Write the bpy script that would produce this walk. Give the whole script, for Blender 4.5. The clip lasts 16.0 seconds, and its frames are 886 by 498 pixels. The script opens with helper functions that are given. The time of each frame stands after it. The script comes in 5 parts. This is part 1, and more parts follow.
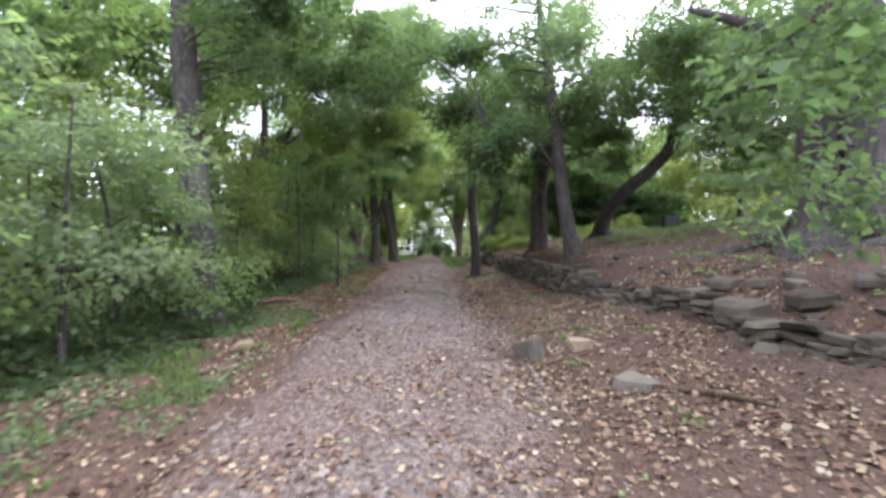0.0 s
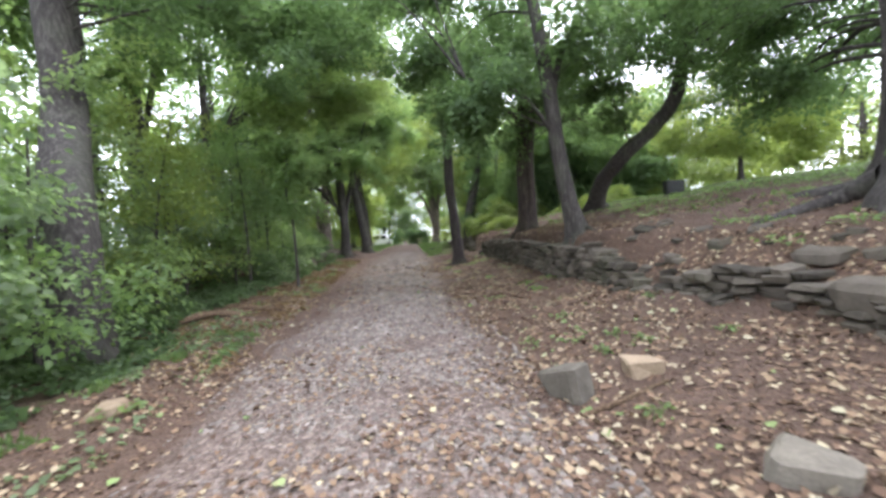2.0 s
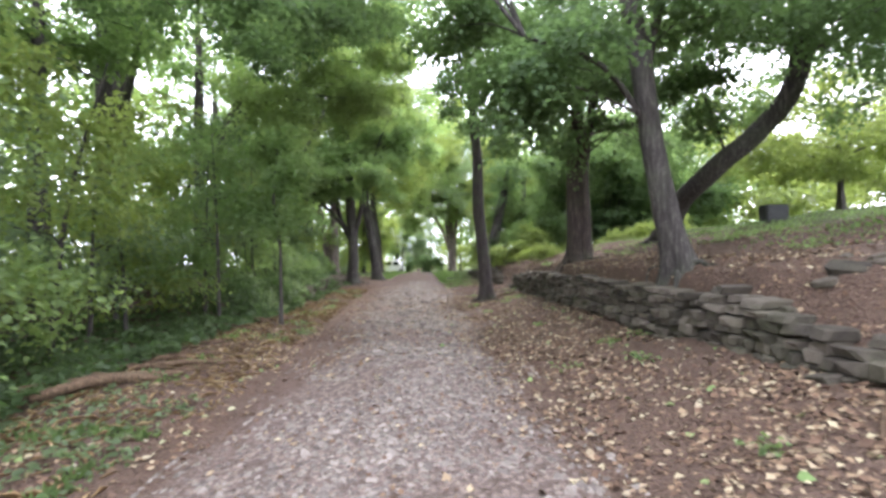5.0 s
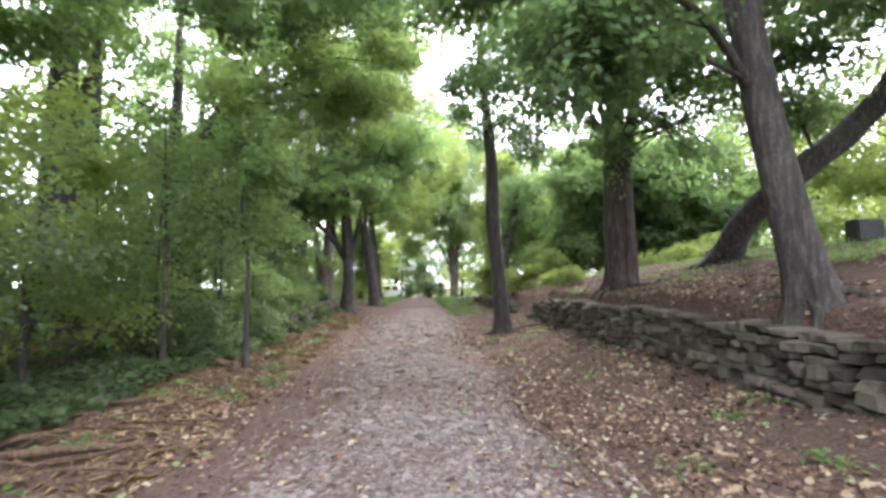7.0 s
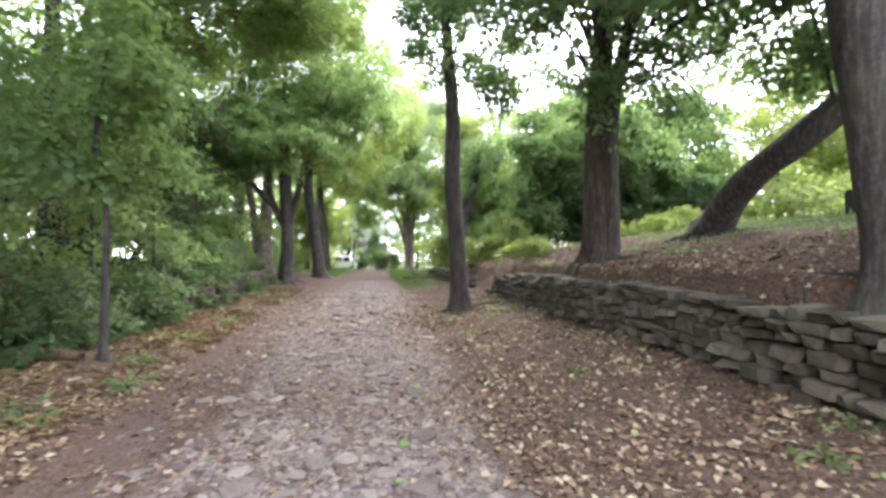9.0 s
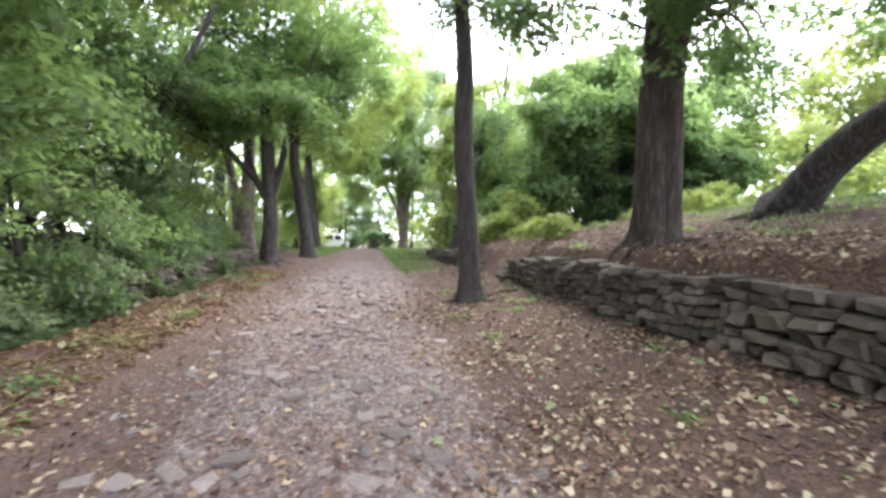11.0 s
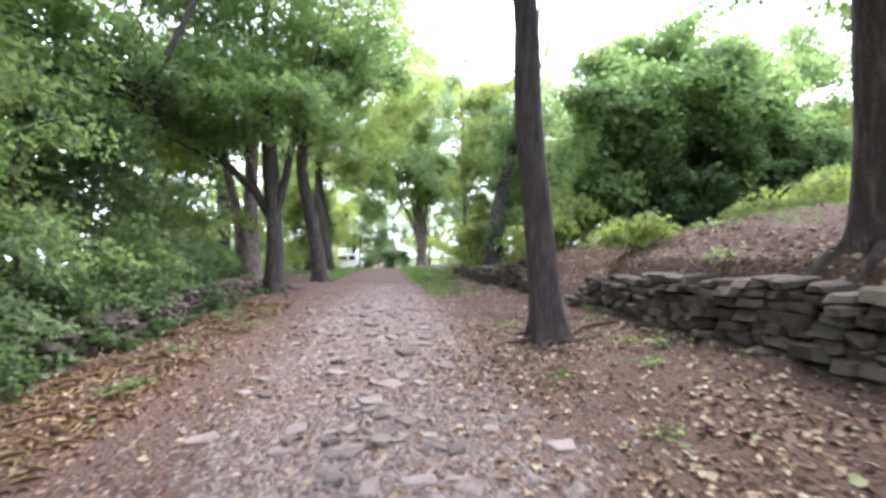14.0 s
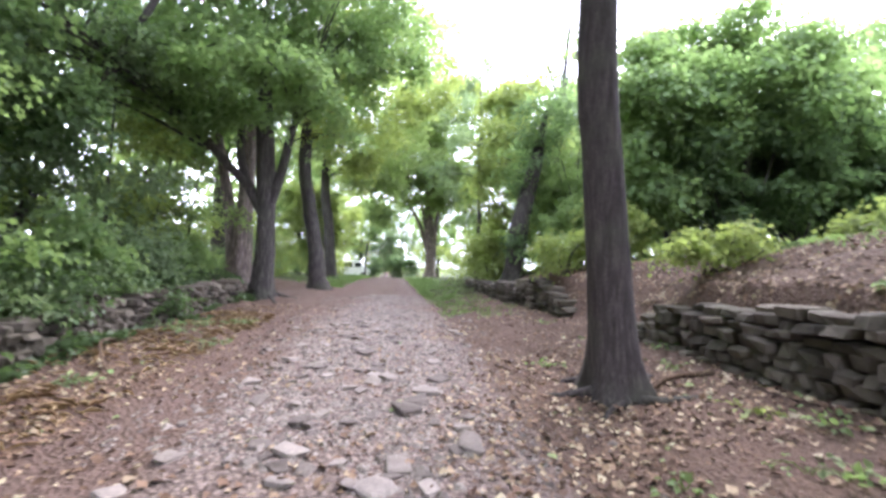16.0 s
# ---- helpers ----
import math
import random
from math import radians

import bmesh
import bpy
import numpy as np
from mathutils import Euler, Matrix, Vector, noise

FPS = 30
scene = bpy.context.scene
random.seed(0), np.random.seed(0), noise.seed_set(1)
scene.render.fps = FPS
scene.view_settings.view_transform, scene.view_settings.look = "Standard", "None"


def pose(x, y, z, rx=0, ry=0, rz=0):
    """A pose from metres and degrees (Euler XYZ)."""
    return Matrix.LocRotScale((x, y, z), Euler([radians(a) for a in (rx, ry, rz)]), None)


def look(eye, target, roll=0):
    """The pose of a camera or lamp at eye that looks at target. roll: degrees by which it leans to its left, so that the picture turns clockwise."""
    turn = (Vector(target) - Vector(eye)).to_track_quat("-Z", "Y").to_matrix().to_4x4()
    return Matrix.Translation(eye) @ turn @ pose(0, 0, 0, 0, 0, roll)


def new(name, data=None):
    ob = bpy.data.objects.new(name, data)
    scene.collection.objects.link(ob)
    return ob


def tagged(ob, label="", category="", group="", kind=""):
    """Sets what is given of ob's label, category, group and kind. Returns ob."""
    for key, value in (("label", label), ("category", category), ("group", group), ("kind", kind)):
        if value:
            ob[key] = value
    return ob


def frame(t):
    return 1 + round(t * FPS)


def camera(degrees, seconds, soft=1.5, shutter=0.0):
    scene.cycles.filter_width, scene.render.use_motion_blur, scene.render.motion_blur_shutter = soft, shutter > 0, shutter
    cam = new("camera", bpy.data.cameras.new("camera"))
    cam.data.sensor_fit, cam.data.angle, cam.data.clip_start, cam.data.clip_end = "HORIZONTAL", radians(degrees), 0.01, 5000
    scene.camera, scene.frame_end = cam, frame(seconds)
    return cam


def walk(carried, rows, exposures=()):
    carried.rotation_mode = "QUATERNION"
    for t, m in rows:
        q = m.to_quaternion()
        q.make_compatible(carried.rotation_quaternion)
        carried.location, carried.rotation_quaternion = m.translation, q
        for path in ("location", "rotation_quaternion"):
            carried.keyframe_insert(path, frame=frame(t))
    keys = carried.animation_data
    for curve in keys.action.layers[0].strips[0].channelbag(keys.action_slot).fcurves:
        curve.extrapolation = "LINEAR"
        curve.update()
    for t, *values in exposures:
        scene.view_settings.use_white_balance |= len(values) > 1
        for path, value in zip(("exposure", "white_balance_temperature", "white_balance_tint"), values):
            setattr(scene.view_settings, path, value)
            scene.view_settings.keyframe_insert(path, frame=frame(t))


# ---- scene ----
cam = camera(94.7, 16.0, soft=3.1, shutter=0.5)
METRES, EYE, TILT, LEAN, TURN = 15.5, 1.5, 0.0, 0.0, 0.0
ROWS = [
    (0.0, 0.0, 0.0, 0.0, 0.0, -0.09, -0.46),
    (0.5, 0.0027, 0.0352, 0.0004, -1.36, 1.91, 2.68),
    (1.0, -0.0042, 0.071, -0.0009, -0.63, 4.02, 1.52),
    (1.5, -0.0036, 0.1011, -0.001, -5.88, -0.26, 2.24),
    (2.0, -0.0004, 0.1373, -0.0019, -3.24, -2.14, 3.3),
    (2.5, -0.001, 0.1734, -0.0008, -4.85, -2.09, 0.49),
    (3.0, 0.0024, 0.2084, -0.0015, -7.84, -1.22, 0.92),
    (3.5, -0.0043, 0.2422, -0.0017, -2.35, 3.27, 2.03),
    (6.0, -0.0267, 0.403, -0.0023, -1.36, 1.17, 0.52),
    (6.5, -0.0324, 0.4399, 0.0009, -2.82, 4.17, -1.31),
    (7.0, -0.0323, 0.4734, -0.0007, -1.64, 5.39, 0.58),
    (7.5, -0.0284, 0.5067, -0.0024, -6.54, 3.76, 1.59),
    (8.0, -0.0234, 0.5349, -0.0019, -11.12, 2.0, 0.52),
    (8.5, -0.0173, 0.5624, -0.0017, -6.41, 1.85, 1.66),
    (9.0, -0.0177, 0.5887, -0.0053, -7.83, 1.61, -0.49),
    (11.5, -0.0288, 0.7301, -0.004, -9.28, -1.48, -1.46),
    (12.0, -0.0352, 0.7578, -0.0039, -10.0, -0.78, -1.58),
    (12.5, -0.0377, 0.7856, -0.0054, -10.27, -1.04, 0.87),
    (13.0, -0.041, 0.8137, -0.0048, -8.7, -1.83, -1.0),
    (13.5, -0.0466, 0.8417, -0.0039, -8.75, -1.1, -2.2),
    (14.0, -0.0456, 0.8718, -0.0045, -7.08, 0.98, 1.27),
    (14.5, -0.0477, 0.9038, -0.0046, -6.78, 3.0, 0.87),
    (15.0, -0.0478, 0.932, -0.0032, -6.99, 1.91, 0.01),
    (15.5, -0.041, 0.9608, -0.0037, -5.79, 1.87, 2.63),
    (16.0, -0.0423, 0.9909, -0.0068, -6.03, 2.63, -1.49),
]
walk(cam, [(t, pose(0, 0, EYE, TILT, LEAN, TURN) @ pose(METRES * x, METRES * y, METRES * z, 90 + pitch, roll, yaw)) for t, x, y, z, yaw, pitch, roll in ROWS],
     exposures=((0.0, 1.62, 6300, 17), (2.5, 1.96, 6420, 9), (7.0, 2.31, 6480, 15), (9.0, 2.43, 6480, 15), (12.5, 2.5, 6250, 19), (16.0, 2.55, 6050, 21)))

# ---- world, sun, exposure ----
world = bpy.data.worlds.new("overcast_sky")
scene.world = world
world.use_nodes = True
wn, wl = world.node_tree.nodes, world.node_tree.links
sky = wn.new("ShaderNodeTexSky")
sky.sky_type = 'NISHITA'
sky.sun_disc = False
sky.sun_elevation = radians(48)
sky.sun_rotation = radians(40)
sky.air_density, sky.dust_density = 1.0, 4.0
cloud = wn.new("ShaderNodeMix")
cloud.data_type = 'RGBA'
cloud.inputs[0].default_value = 0.86          # closed cloud cover
cloud.inputs[7].default_value = (11.0, 11.6, 13.4, 1)
wl.new(sky.outputs[0], cloud.inputs[6])
wl.new(cloud.outputs[2], wn["Background"].inputs[0])
wn["Background"].inputs[1].default_value = 0.15
sun = new("sun", bpy.data.lights.new("sun", 'SUN'))
sun.data.energy, sun.data.angle, sun.data.color = 1.2, radians(25), (1, 0.97, 0.92)
sun.matrix_world = look((30, 36, 52), (0, 0, 0))

# ---- numeric helpers ----
def smooth(a):
    a = np.clip(a, 0, 1)
    return a * a * (3 - 2 * a)


def lattice(ix, iy, seed):
    h = np.sin(ix * 127.1 + iy * 311.7 + seed * 74.7) * 43758.5453
    return h - np.floor(h)


def value_noise(x, y, seed=0):
    x, y = np.asarray(x, float), np.asarray(y, float)
    ix, iy = np.floor(x), np.floor(y)
    fx, fy = smooth(x - ix), smooth(y - iy)
    a, b = lattice(ix, iy, seed), lattice(ix + 1, iy, seed)
    c, d = lattice(ix, iy + 1, seed), lattice(ix + 1, iy + 1, seed)
    return (a + (b - a) * fx) * (1 - fy) + (c + (d - c) * fx) * fy - 0.5


def fbm(x, y, seed=0, octaves=3):
    out, amp = 0, 1.0
    for k in range(octaves):
        out, amp = out + amp * value_noise(x * 2 ** k, y * 2 ** k, seed + k), amp * 0.5
    return out


# ---- the lie of the land ----
def lane_z(y):
    return 0.52 * smooth((y - 9) / 33) - 0.6 * smooth((y - 46) / 18)


def lane_left(y):
    return np.interp(y, [-5, 3.5, 8, 13, 18, 24, 36, 60], [-1.9, -2.0, -2.35, -2.65, -3.1, -3.25, -3.2, -3.2])


def lane_right(y):
    return np.interp(y, [-5, 3.5, 8, 13, 20, 24, 36, 60], [1.1, 0.98, 0.85, 0.65, 0.52, 0.42, -0.1, -0.5])


def wall_x(y):
    return np.interp(y, [-6, 4, 7, 10, 14, 16, 21, 23, 25, 32, 50], [4.0, 3.75, 3.5, 3.3, 3.08, 2.95, 2.88, 2.75, 2.4, 2.2, 2.4])


def wall_base(y):
    return np.interp(y, [-5, 3, 7, 9, 12, 15, 21, 26, 40, 60], [0.4, 0.5, 0.48, 0.4, 0.33, 0.34, 0.34, 0.25, 0.1, 0.05])


def wall_rise(y):
    return np.interp(y, [-5, 3, 6, 9, 12, 19, 21, 22.2, 24, 28, 36, 48], [0.5, 0.68, 0.72, 0.84, 0.93, 0.86, 0.72, 0.5, 0.78, 0.6, 0.3, 0.1])


def left_wall_x(y):
    return np.interp(y, [14, 20, 28], [-4.7, -4.75, -5.05])


def land(x, y):
    x, y = np.asarray(x, float), np.asarray(y, float)
    L, l, r, w = lane_z(y), lane_left(y), lane_right(y), wall_x(y)
    mid, half = (l + r) / 2, (r - l) / 2
    u = (x - mid) / half
    z = L + 0.05 * (1 - np.clip(u * u, 0, 1)) - 0.03
    # apron up to the wall's foot
    a = np.clip((x - r) / np.maximum(w - r, 0.1), 0, 1)
    z = z + wall_base(y) * a ** 1.3
    # bank behind the wall
    width = np.interp(y, [-5, 3, 8, 10, 20.5, 21.5, 23.5, 27, 34], [1.4, 1.0, 0.9, 0.32, 0.32, 1.2, 0.4, 0.6, 1.5])
    s = np.clip((x - w - 0.12) / width, 0, 1)
    z = z + wall_rise(y) * s ** 0.8
    far = np.clip(x - w - width, 0, 30)
    z = z + 2.35 * (1 - np.exp(-far / 8.5)) * np.interp(y, [0, 18.5, 21.5, 40, 60], [1, 1, 0.84, 0.7, 0.3])
    z = z + 0.2 * smooth((x - w - 0.45) / 1.1) * np.exp(-((y - 20.8) / 2.2) ** 2)
    # left verge, low wall and wood floor
    b = np.clip(l - x, 0, 40)
    z = z + 0.1 * smooth(b / 1.4)
    lw = smooth((y - 17) / 3) * (1 - smooth((y - 27.5) / 3))
    z = z + lw * 0.5 * smooth((left_wall_x(y) - 0.15 - x) / 0.4)
    z = z + 0.75 * smooth((-5.2 - x) / 9) * smooth((y - 1) / 12) * (1 - 0.5 * smooth((y - 30) / 20))
    # roughness
    off = smooth((np.abs(u) - 0.85) / 0.5)
    z = z + fbm(x * 0.7, y * 0.7, 3) * 0.13 * off + fbm(x * 3.1, y * 3.1, 9) * (0.02 + 0.035 * off)
    z = z - 0.035 * np.exp(-((u + 0.95) / 0.13) ** 2)
    return z


# ---- materials ----
def material(name, rough=0.9):
    m = bpy.data.materials.new(name)
    m.use_nodes = True
    b = m.node_tree.nodes["Principled BSDF"]
    b.inputs["Roughness"].default_value = rough
    b.inputs["Specular IOR Level"].default_value = 0.25
    return m, m.node_tree.nodes, m.node_tree.links, b


def noise_node(nodes, links, coord, scale, detail=4.0, rough=0.55):
    n = nodes.new("ShaderNodeTexNoise")
    n.inputs["Scale"].default_value, n.inputs["Detail"].default_value, n.inputs["Roughness"].default_value = scale, detail, rough
    links.new(coord, n.inputs["Vector"])
    return n.outputs["Fac"]


def ramp(nodes, links, fac, stops):
    n = nodes.new("ShaderNodeValToRGB")
    e = n.color_ramp.elements
    while len(e) < len(stops):
        e.new(0.5)
    for k, (p, c) in enumerate(stops):
        e[k].position, e[k].color = p, (*c, 1)
    links.new(fac, n.inputs[0])
    return n.outputs[0]


def mix(nodes, links, fac, a, b, mode='MIX'):
    n = nodes.new("ShaderNodeMix")
    n.data_type, n.blend_type = 'RGBA', mode
    for sock, v in ((n.inputs[0], fac), (n.inputs[6], a), (n.inputs[7], b)):
        if isinstance(v, (int, float)):
            sock.default_value = v
        elif isinstance(v, tuple):
            sock.default_value = (*v, 1)
        else:
            links.new(v, sock)
    return n.outputs[2]


def math_node(nodes, links, op, a, b=0.0):
    n = nodes.new("ShaderNodeMath")
    n.operation = op
    for k, v in enumerate((a, b)):
        if isinstance(v, (int, float)):
            n.inputs[k].default_value = v
        else:
            links.new(v, n.inputs[k])
    return n.outputs[0]


def bump(nodes, links, bsdf, height, strength, distance):
    n = nodes.new("ShaderNodeBump")
    n.inputs["Strength"].default_value, n.inputs["Distance"].default_value = strength, distance
    links.new(height, n.inputs["Height"])
    links.new(n.outputs[0], bsdf.inputs["Normal"])


def position(nodes):
    return nodes.new("ShaderNodeNewGeometry").outputs["Position"]


def ground_material():
    m, n, l, b = material("ground_soil", 0.95)
    p = position(n)
    fine, mid, big = noise_node(n, l, p, 38, 5, 0.65), noise_node(n, l, p, 7, 4), noise_node(n, l, p, 0.9, 3)
    vor = n.new("ShaderNodeTexVoronoi")
    vor.inputs["Scale"].default_value = 26
    l.new(p, vor.inputs["Vector"])
    chips = ramp(n, l, vor.outputs["Color"], [(0.0, (0.079, 0.061, 0.054)), (0.4, (0.185, 0.138, 0.12)), (0.72, (0.262, 0.206, 0.182)), (1.0, (0.385, 0.322, 0.285))])
    gravel = mix(n, l, 0.55, ramp(n, l, fine, [(0.25, (0.101, 0.078, 0.071)), (0.5, (0.21, 0.155, 0.136)), (0.75, (0.325, 0.26, 0.23))]), chips)
    gravel = mix(n, l, ramp(n, l, big, [(0.35, (0, 0, 0)), (0.7, (0.6, 0.6, 0.6))]), gravel, (0.191, 0.137, 0.121))
    joint = n.new("ShaderNodeTexVoronoi")
    joint.inputs["Scale"].default_value = 15
    l.new(p, joint.inputs["Vector"])
    gravel = mix(n, l, ramp(n, l, joint.outputs["Distance"], [(0.42, (0, 0, 0)), (0.75, (0.75, 0.75, 0.75))]), gravel, (0.085, 0.06, 0.05))
    gravel = mix(n, l, ramp(n, l, vor.outputs["Distance"], [(0.45, (0, 0, 0)), (0.8, (0.7, 0.7, 0.7))]), gravel, (0.09, 0.066, 0.058))
    litter = ramp(n, l, fine, [(0.2, (0.028, 0.017, 0.013)), (0.45, (0.082, 0.050, 0.038)), (0.62, (0.138, 0.088, 0.064)), (0.85, (0.24, 0.17, 0.12))])
    soil = ramp(n, l, mid, [(0.3, (0.055, 0.035, 0.028)), (0.7, (0.132, 0.09, 0.07))])
    litter = mix(n, l, ramp(n, l, big, [(0.35, (0.1, 0.1, 0.1)), (0.65, (0.6, 0.6, 0.6))]), litter, soil)
    grass = ramp(n, l, fine, [(0.2, (0.022, 0.032, 0.009)), (0.5, (0.058, 0.079, 0.022)), (0.8, (0.115, 0.130, 0.043))])
    zone = n.new("ShaderNodeAttribute")
    zone.attribute_name = "zone"
    sep = n.new("ShaderNodeSeparateColor")
    l.new(zone.outputs["Color"], sep.inputs[0])
    edge = math_node(n, l, 'ADD', sep.outputs[0], math_node(n, l, 'MULTIPLY', math_node(n, l, 'SUBTRACT', mid, 0.5), 0.9))
    c = mix(n, l, ramp(n, l, edge, [(0.2, (0, 0, 0)), (0.85, (1, 1, 1))]), litter, gravel)
    red = math_node(n, l, 'ADD', sep.outputs[2], math_node(n, l, 'MULTIPLY', math_node(n, l, 'SUBTRACT', mid, 0.5), 0.7))
    c = mix(n, l, ramp(n, l, red, [(0.4, (0, 0, 0)), (0.8, (0.85, 0.85, 0.85))]), c, ramp(n, l, fine, [(0.25, (0.072, 0.046, 0.038)), (0.75, (0.175, 0.116, 0.096))]))
    g = math_node(n, l, 'ADD', sep.outputs[1], math_node(n, l, 'MULTIPLY', math_node(n, l, 'SUBTRACT', mid, 0.5), 1.1))
    c = mix(n, l, ramp(n, l, g, [(0.4, (0, 0, 0)), (0.75, (1, 1, 1))]), c, grass)
    l.new(c, b.inputs["Base Color"])
    h = math_node(n, l, 'ADD', math_node(n, l, 'MULTIPLY', fine, 0.6), vor.outputs["Distance"])
    bump(n, l, b, h, 0.9, 0.04)
    return m


def leaf_material(name, dark, light, glow, rough=0.55, shine=0.25):
    m, n, l, b = material(name, rough)
    b.inputs["Specular IOR Level"].default_value = shine
    geo = n.new("ShaderNodeNewGeometry")
    big = noise_node(n, l, geo.outputs["Position"], 0.55, 3)
    mixed = math_node(n, l, 'ADD', math_node(n, l, 'MULTIPLY', geo.outputs["Random Per Island"], 0.6), math_node(n, l, 'MULTIPLY', big, 0.5))
    c = ramp(n, l, mixed, [(0.12, dark), (0.62, light), (0.95, tuple(min(1, v * 1.5) for v in light))])
    l.new(c, b.inputs["Base Color"])
    t = n.new("ShaderNodeBsdfTranslucent")
    l.new(mix(n, l, 0.65, c, glow), t.inputs[0])
    s = n.new("ShaderNodeMixShader")
    s.inputs[0].default_value = 0.6
    l.new(b.outputs[0], s.inputs[1])
    l.new(t.outputs[0], s.inputs[2])
    l.new(s.outputs[0], n["Material Output"].inputs[0])
    return m


def bark_material(name, dark, light, scale=1.0, relief=0.9):
    m, n, l, b = material(name, 0.92)
    co = n.new("ShaderNodeTexCoord").outputs["Object"]
    mp = n.new("ShaderNodeMapping")
    mp.inputs["Scale"].default_value = (9 * scale, 9 * scale, 1.3 * scale)
    l.new(co, mp.inputs[0])
    ridge, fine = noise_node(n, l, mp.outputs[0], 2.2, 6, 0.65), noise_node(n, l, co, 30, 4)
    stain = noise_node(n, l, co, 1.4, 3)
    c = ramp(n, l, math_node(n, l, 'ADD', math_node(n, l, 'MULTIPLY', ridge, 0.75), math_node(n, l, 'MULTIPLY', fine, 0.25)),
             [(0.32, tuple(v * 0.45 for v in dark)), (0.5, dark), (0.68, light)])
    c = mix(n, l, ramp(n, l, stain, [(0.5, (0, 0, 0)), (0.72, (0.45, 0.45, 0.45))]), c, (0.085, 0.09, 0.062))
    l.new(c, b.inputs["Base Color"])
    bump(n, l, b, ridge, relief, 0.035)
    return m


def stone_material(name, dark, light, moss=0.3):
    m, n, l, b = material(name, 0.9)
    p = position(n)
    info = n.new("ShaderNodeObjectInfo").outputs["Random"]
    isl = n.new("ShaderNodeNewGeometry").outputs["Random Per Island"]
    grain, mid, big = noise_node(n, l, p, 45, 5, 0.7), noise_node(n, l, p, 6, 4), noise_node(n, l, p, 1.6, 3)
    tone = math_node(n, l, 'ADD', math_node(n, l, 'MULTIPLY', math_node(n, l, 'FRACT', math_node(n, l, 'ADD', info, isl)), 0.5), math_node(n, l, 'MULTIPLY', mid, 0.5))
    c = ramp(n, l, tone, [(0.15, dark), (0.8, light)])
    c = mix(n, l, 0.5, c, ramp(n, l, grain, [(0.3, (0.25, 0.25, 0.25)), (0.75, (1.0, 1.0, 1.0))]), 'MULTIPLY')
    c = mix(n, l, ramp(n, l, big, [(0.5, (0, 0, 0)), (0.75, (moss, moss, moss))]), c, (0.075, 0.085, 0.04))
    l.new(c, b.inputs["Base Color"])
    bump(n, l, b, math_node(n, l, 'ADD', grain, mid), 0.5, 0.02)
    return m


def plain_material(name, colour, rough=0.8, metal=0.0):
    m, n, l, b = material(name, rough)
    f = noise_node(n, l, position(n), 9, 4)
    l.new(ramp(n, l, f, [(0.3, tuple(v * 0.8 for v in colour)), (0.7, tuple(min(1, v * 1.15) for v in colour))]), b.inputs["Base Color"])
    b.inputs["Metallic"].default_value = metal
    return m


SOIL = ground_material()
BARK = bark_material("bark_grey_brown", (0.052, 0.045, 0.042), (0.132, 0.116, 0.108))
BARK_SMOOTH = bark_material("bark_smooth_dark", (0.046, 0.037, 0.036), (0.092, 0.075, 0.071), 1.0, 0.25)
BARK_RED = bark_material("bark_red_brown", (0.055, 0.042, 0.038), (0.138, 0.105, 0.092))
BARK_PALE = bark_material("bark_pale", (0.15, 0.118, 0.105), (0.46, 0.37, 0.33))
LEAF = leaf_material("leaf_green", (0.052, 0.092, 0.038), (0.125, 0.184, 0.084), (0.36, 0.52, 0.15))
# Deep green leaf; also stands in for shade under crowns and in the bush.
LEAF_DARK = leaf_material("leaf_deep_green_shaded", (0.037, 0.067, 0.033), (0.086, 0.132, 0.064), (0.22, 0.34, 0.105))
# Yellow-green leaf; on far foliage its brightness also stands for backlight.
LEAF_BRIGHT = leaf_material("leaf_yellow_green", (0.080, 0.112, 0.034), (0.168, 0.208, 0.072), (0.42, 0.52, 0.12))
LEAF_PALE = leaf_material("leaf_silvery_green", (0.065, 0.098, 0.052), (0.145, 0.19, 0.112), (0.31, 0.43, 0.17))
LEAF_CROWN = leaf_material("leaf_fresh_green", (0.068, 0.106, 0.042), (0.145, 0.2, 0.088), (0.42, 0.56, 0.15))
IVY = leaf_material("ivy_leaf", (0.03, 0.055, 0.025), (0.085, 0.125, 0.058), (0.12, 0.21, 0.05), 0.4, 0.4)
STONE = stone_material("wall_stone", (0.030, 0.025, 0.020), (0.175, 0.145, 0.117))
STONE_LOOSE = stone_material("loose_stone", (0.10, 0.086, 0.072), (0.29, 0.25, 0.205), 0.08)
STONE_TAN = stone_material("tan_stone", (0.20, 0.145, 0.10), (0.44, 0.33, 0.23), 0.03)
STONE_LANE = stone_material("lane_stone", (0.085, 0.067, 0.06), (0.33, 0.28, 0.252), 0.03)


# ---- mesh helpers ----
def mesh_from(name, verts, faces, mat, smooth_faces=True):
    """A mesh from numpy arrays; faces all have the same number of corners."""
    me = bpy.data.meshes.new(name)
    verts, faces = np.asarray(verts, np.float32), np.asarray(faces, np.int32)
    k = faces.shape[1]
    me.vertices.add(len(verts))
    me.vertices.foreach_set("co", verts.ravel())
    me.loops.add(faces.size)
    me.loops.foreach_set("vertex_index", faces.ravel())
    me.polygons.add(len(faces))
    me.polygons.foreach_set("loop_start", np.arange(0, faces.size, k, dtype=np.int32))
    me.polygons.foreach_set("use_smooth", np.full(len(faces), smooth_faces))
    me.update(calc_edges=True)
    me.materials.append(mat)
    return me


def part_mesh(name, me, parent, label=""):
    ob = new(name, me)
    ob.parent = parent
    return tagged(ob, label) if label else ob


def part(name, bm, mat, parent, label=""):
    me = bpy.data.meshes.new(name)
    bm.to_mesh(me)
    bm.free()
    me.materials.append(mat)
    return part_mesh(name, me, parent, label)


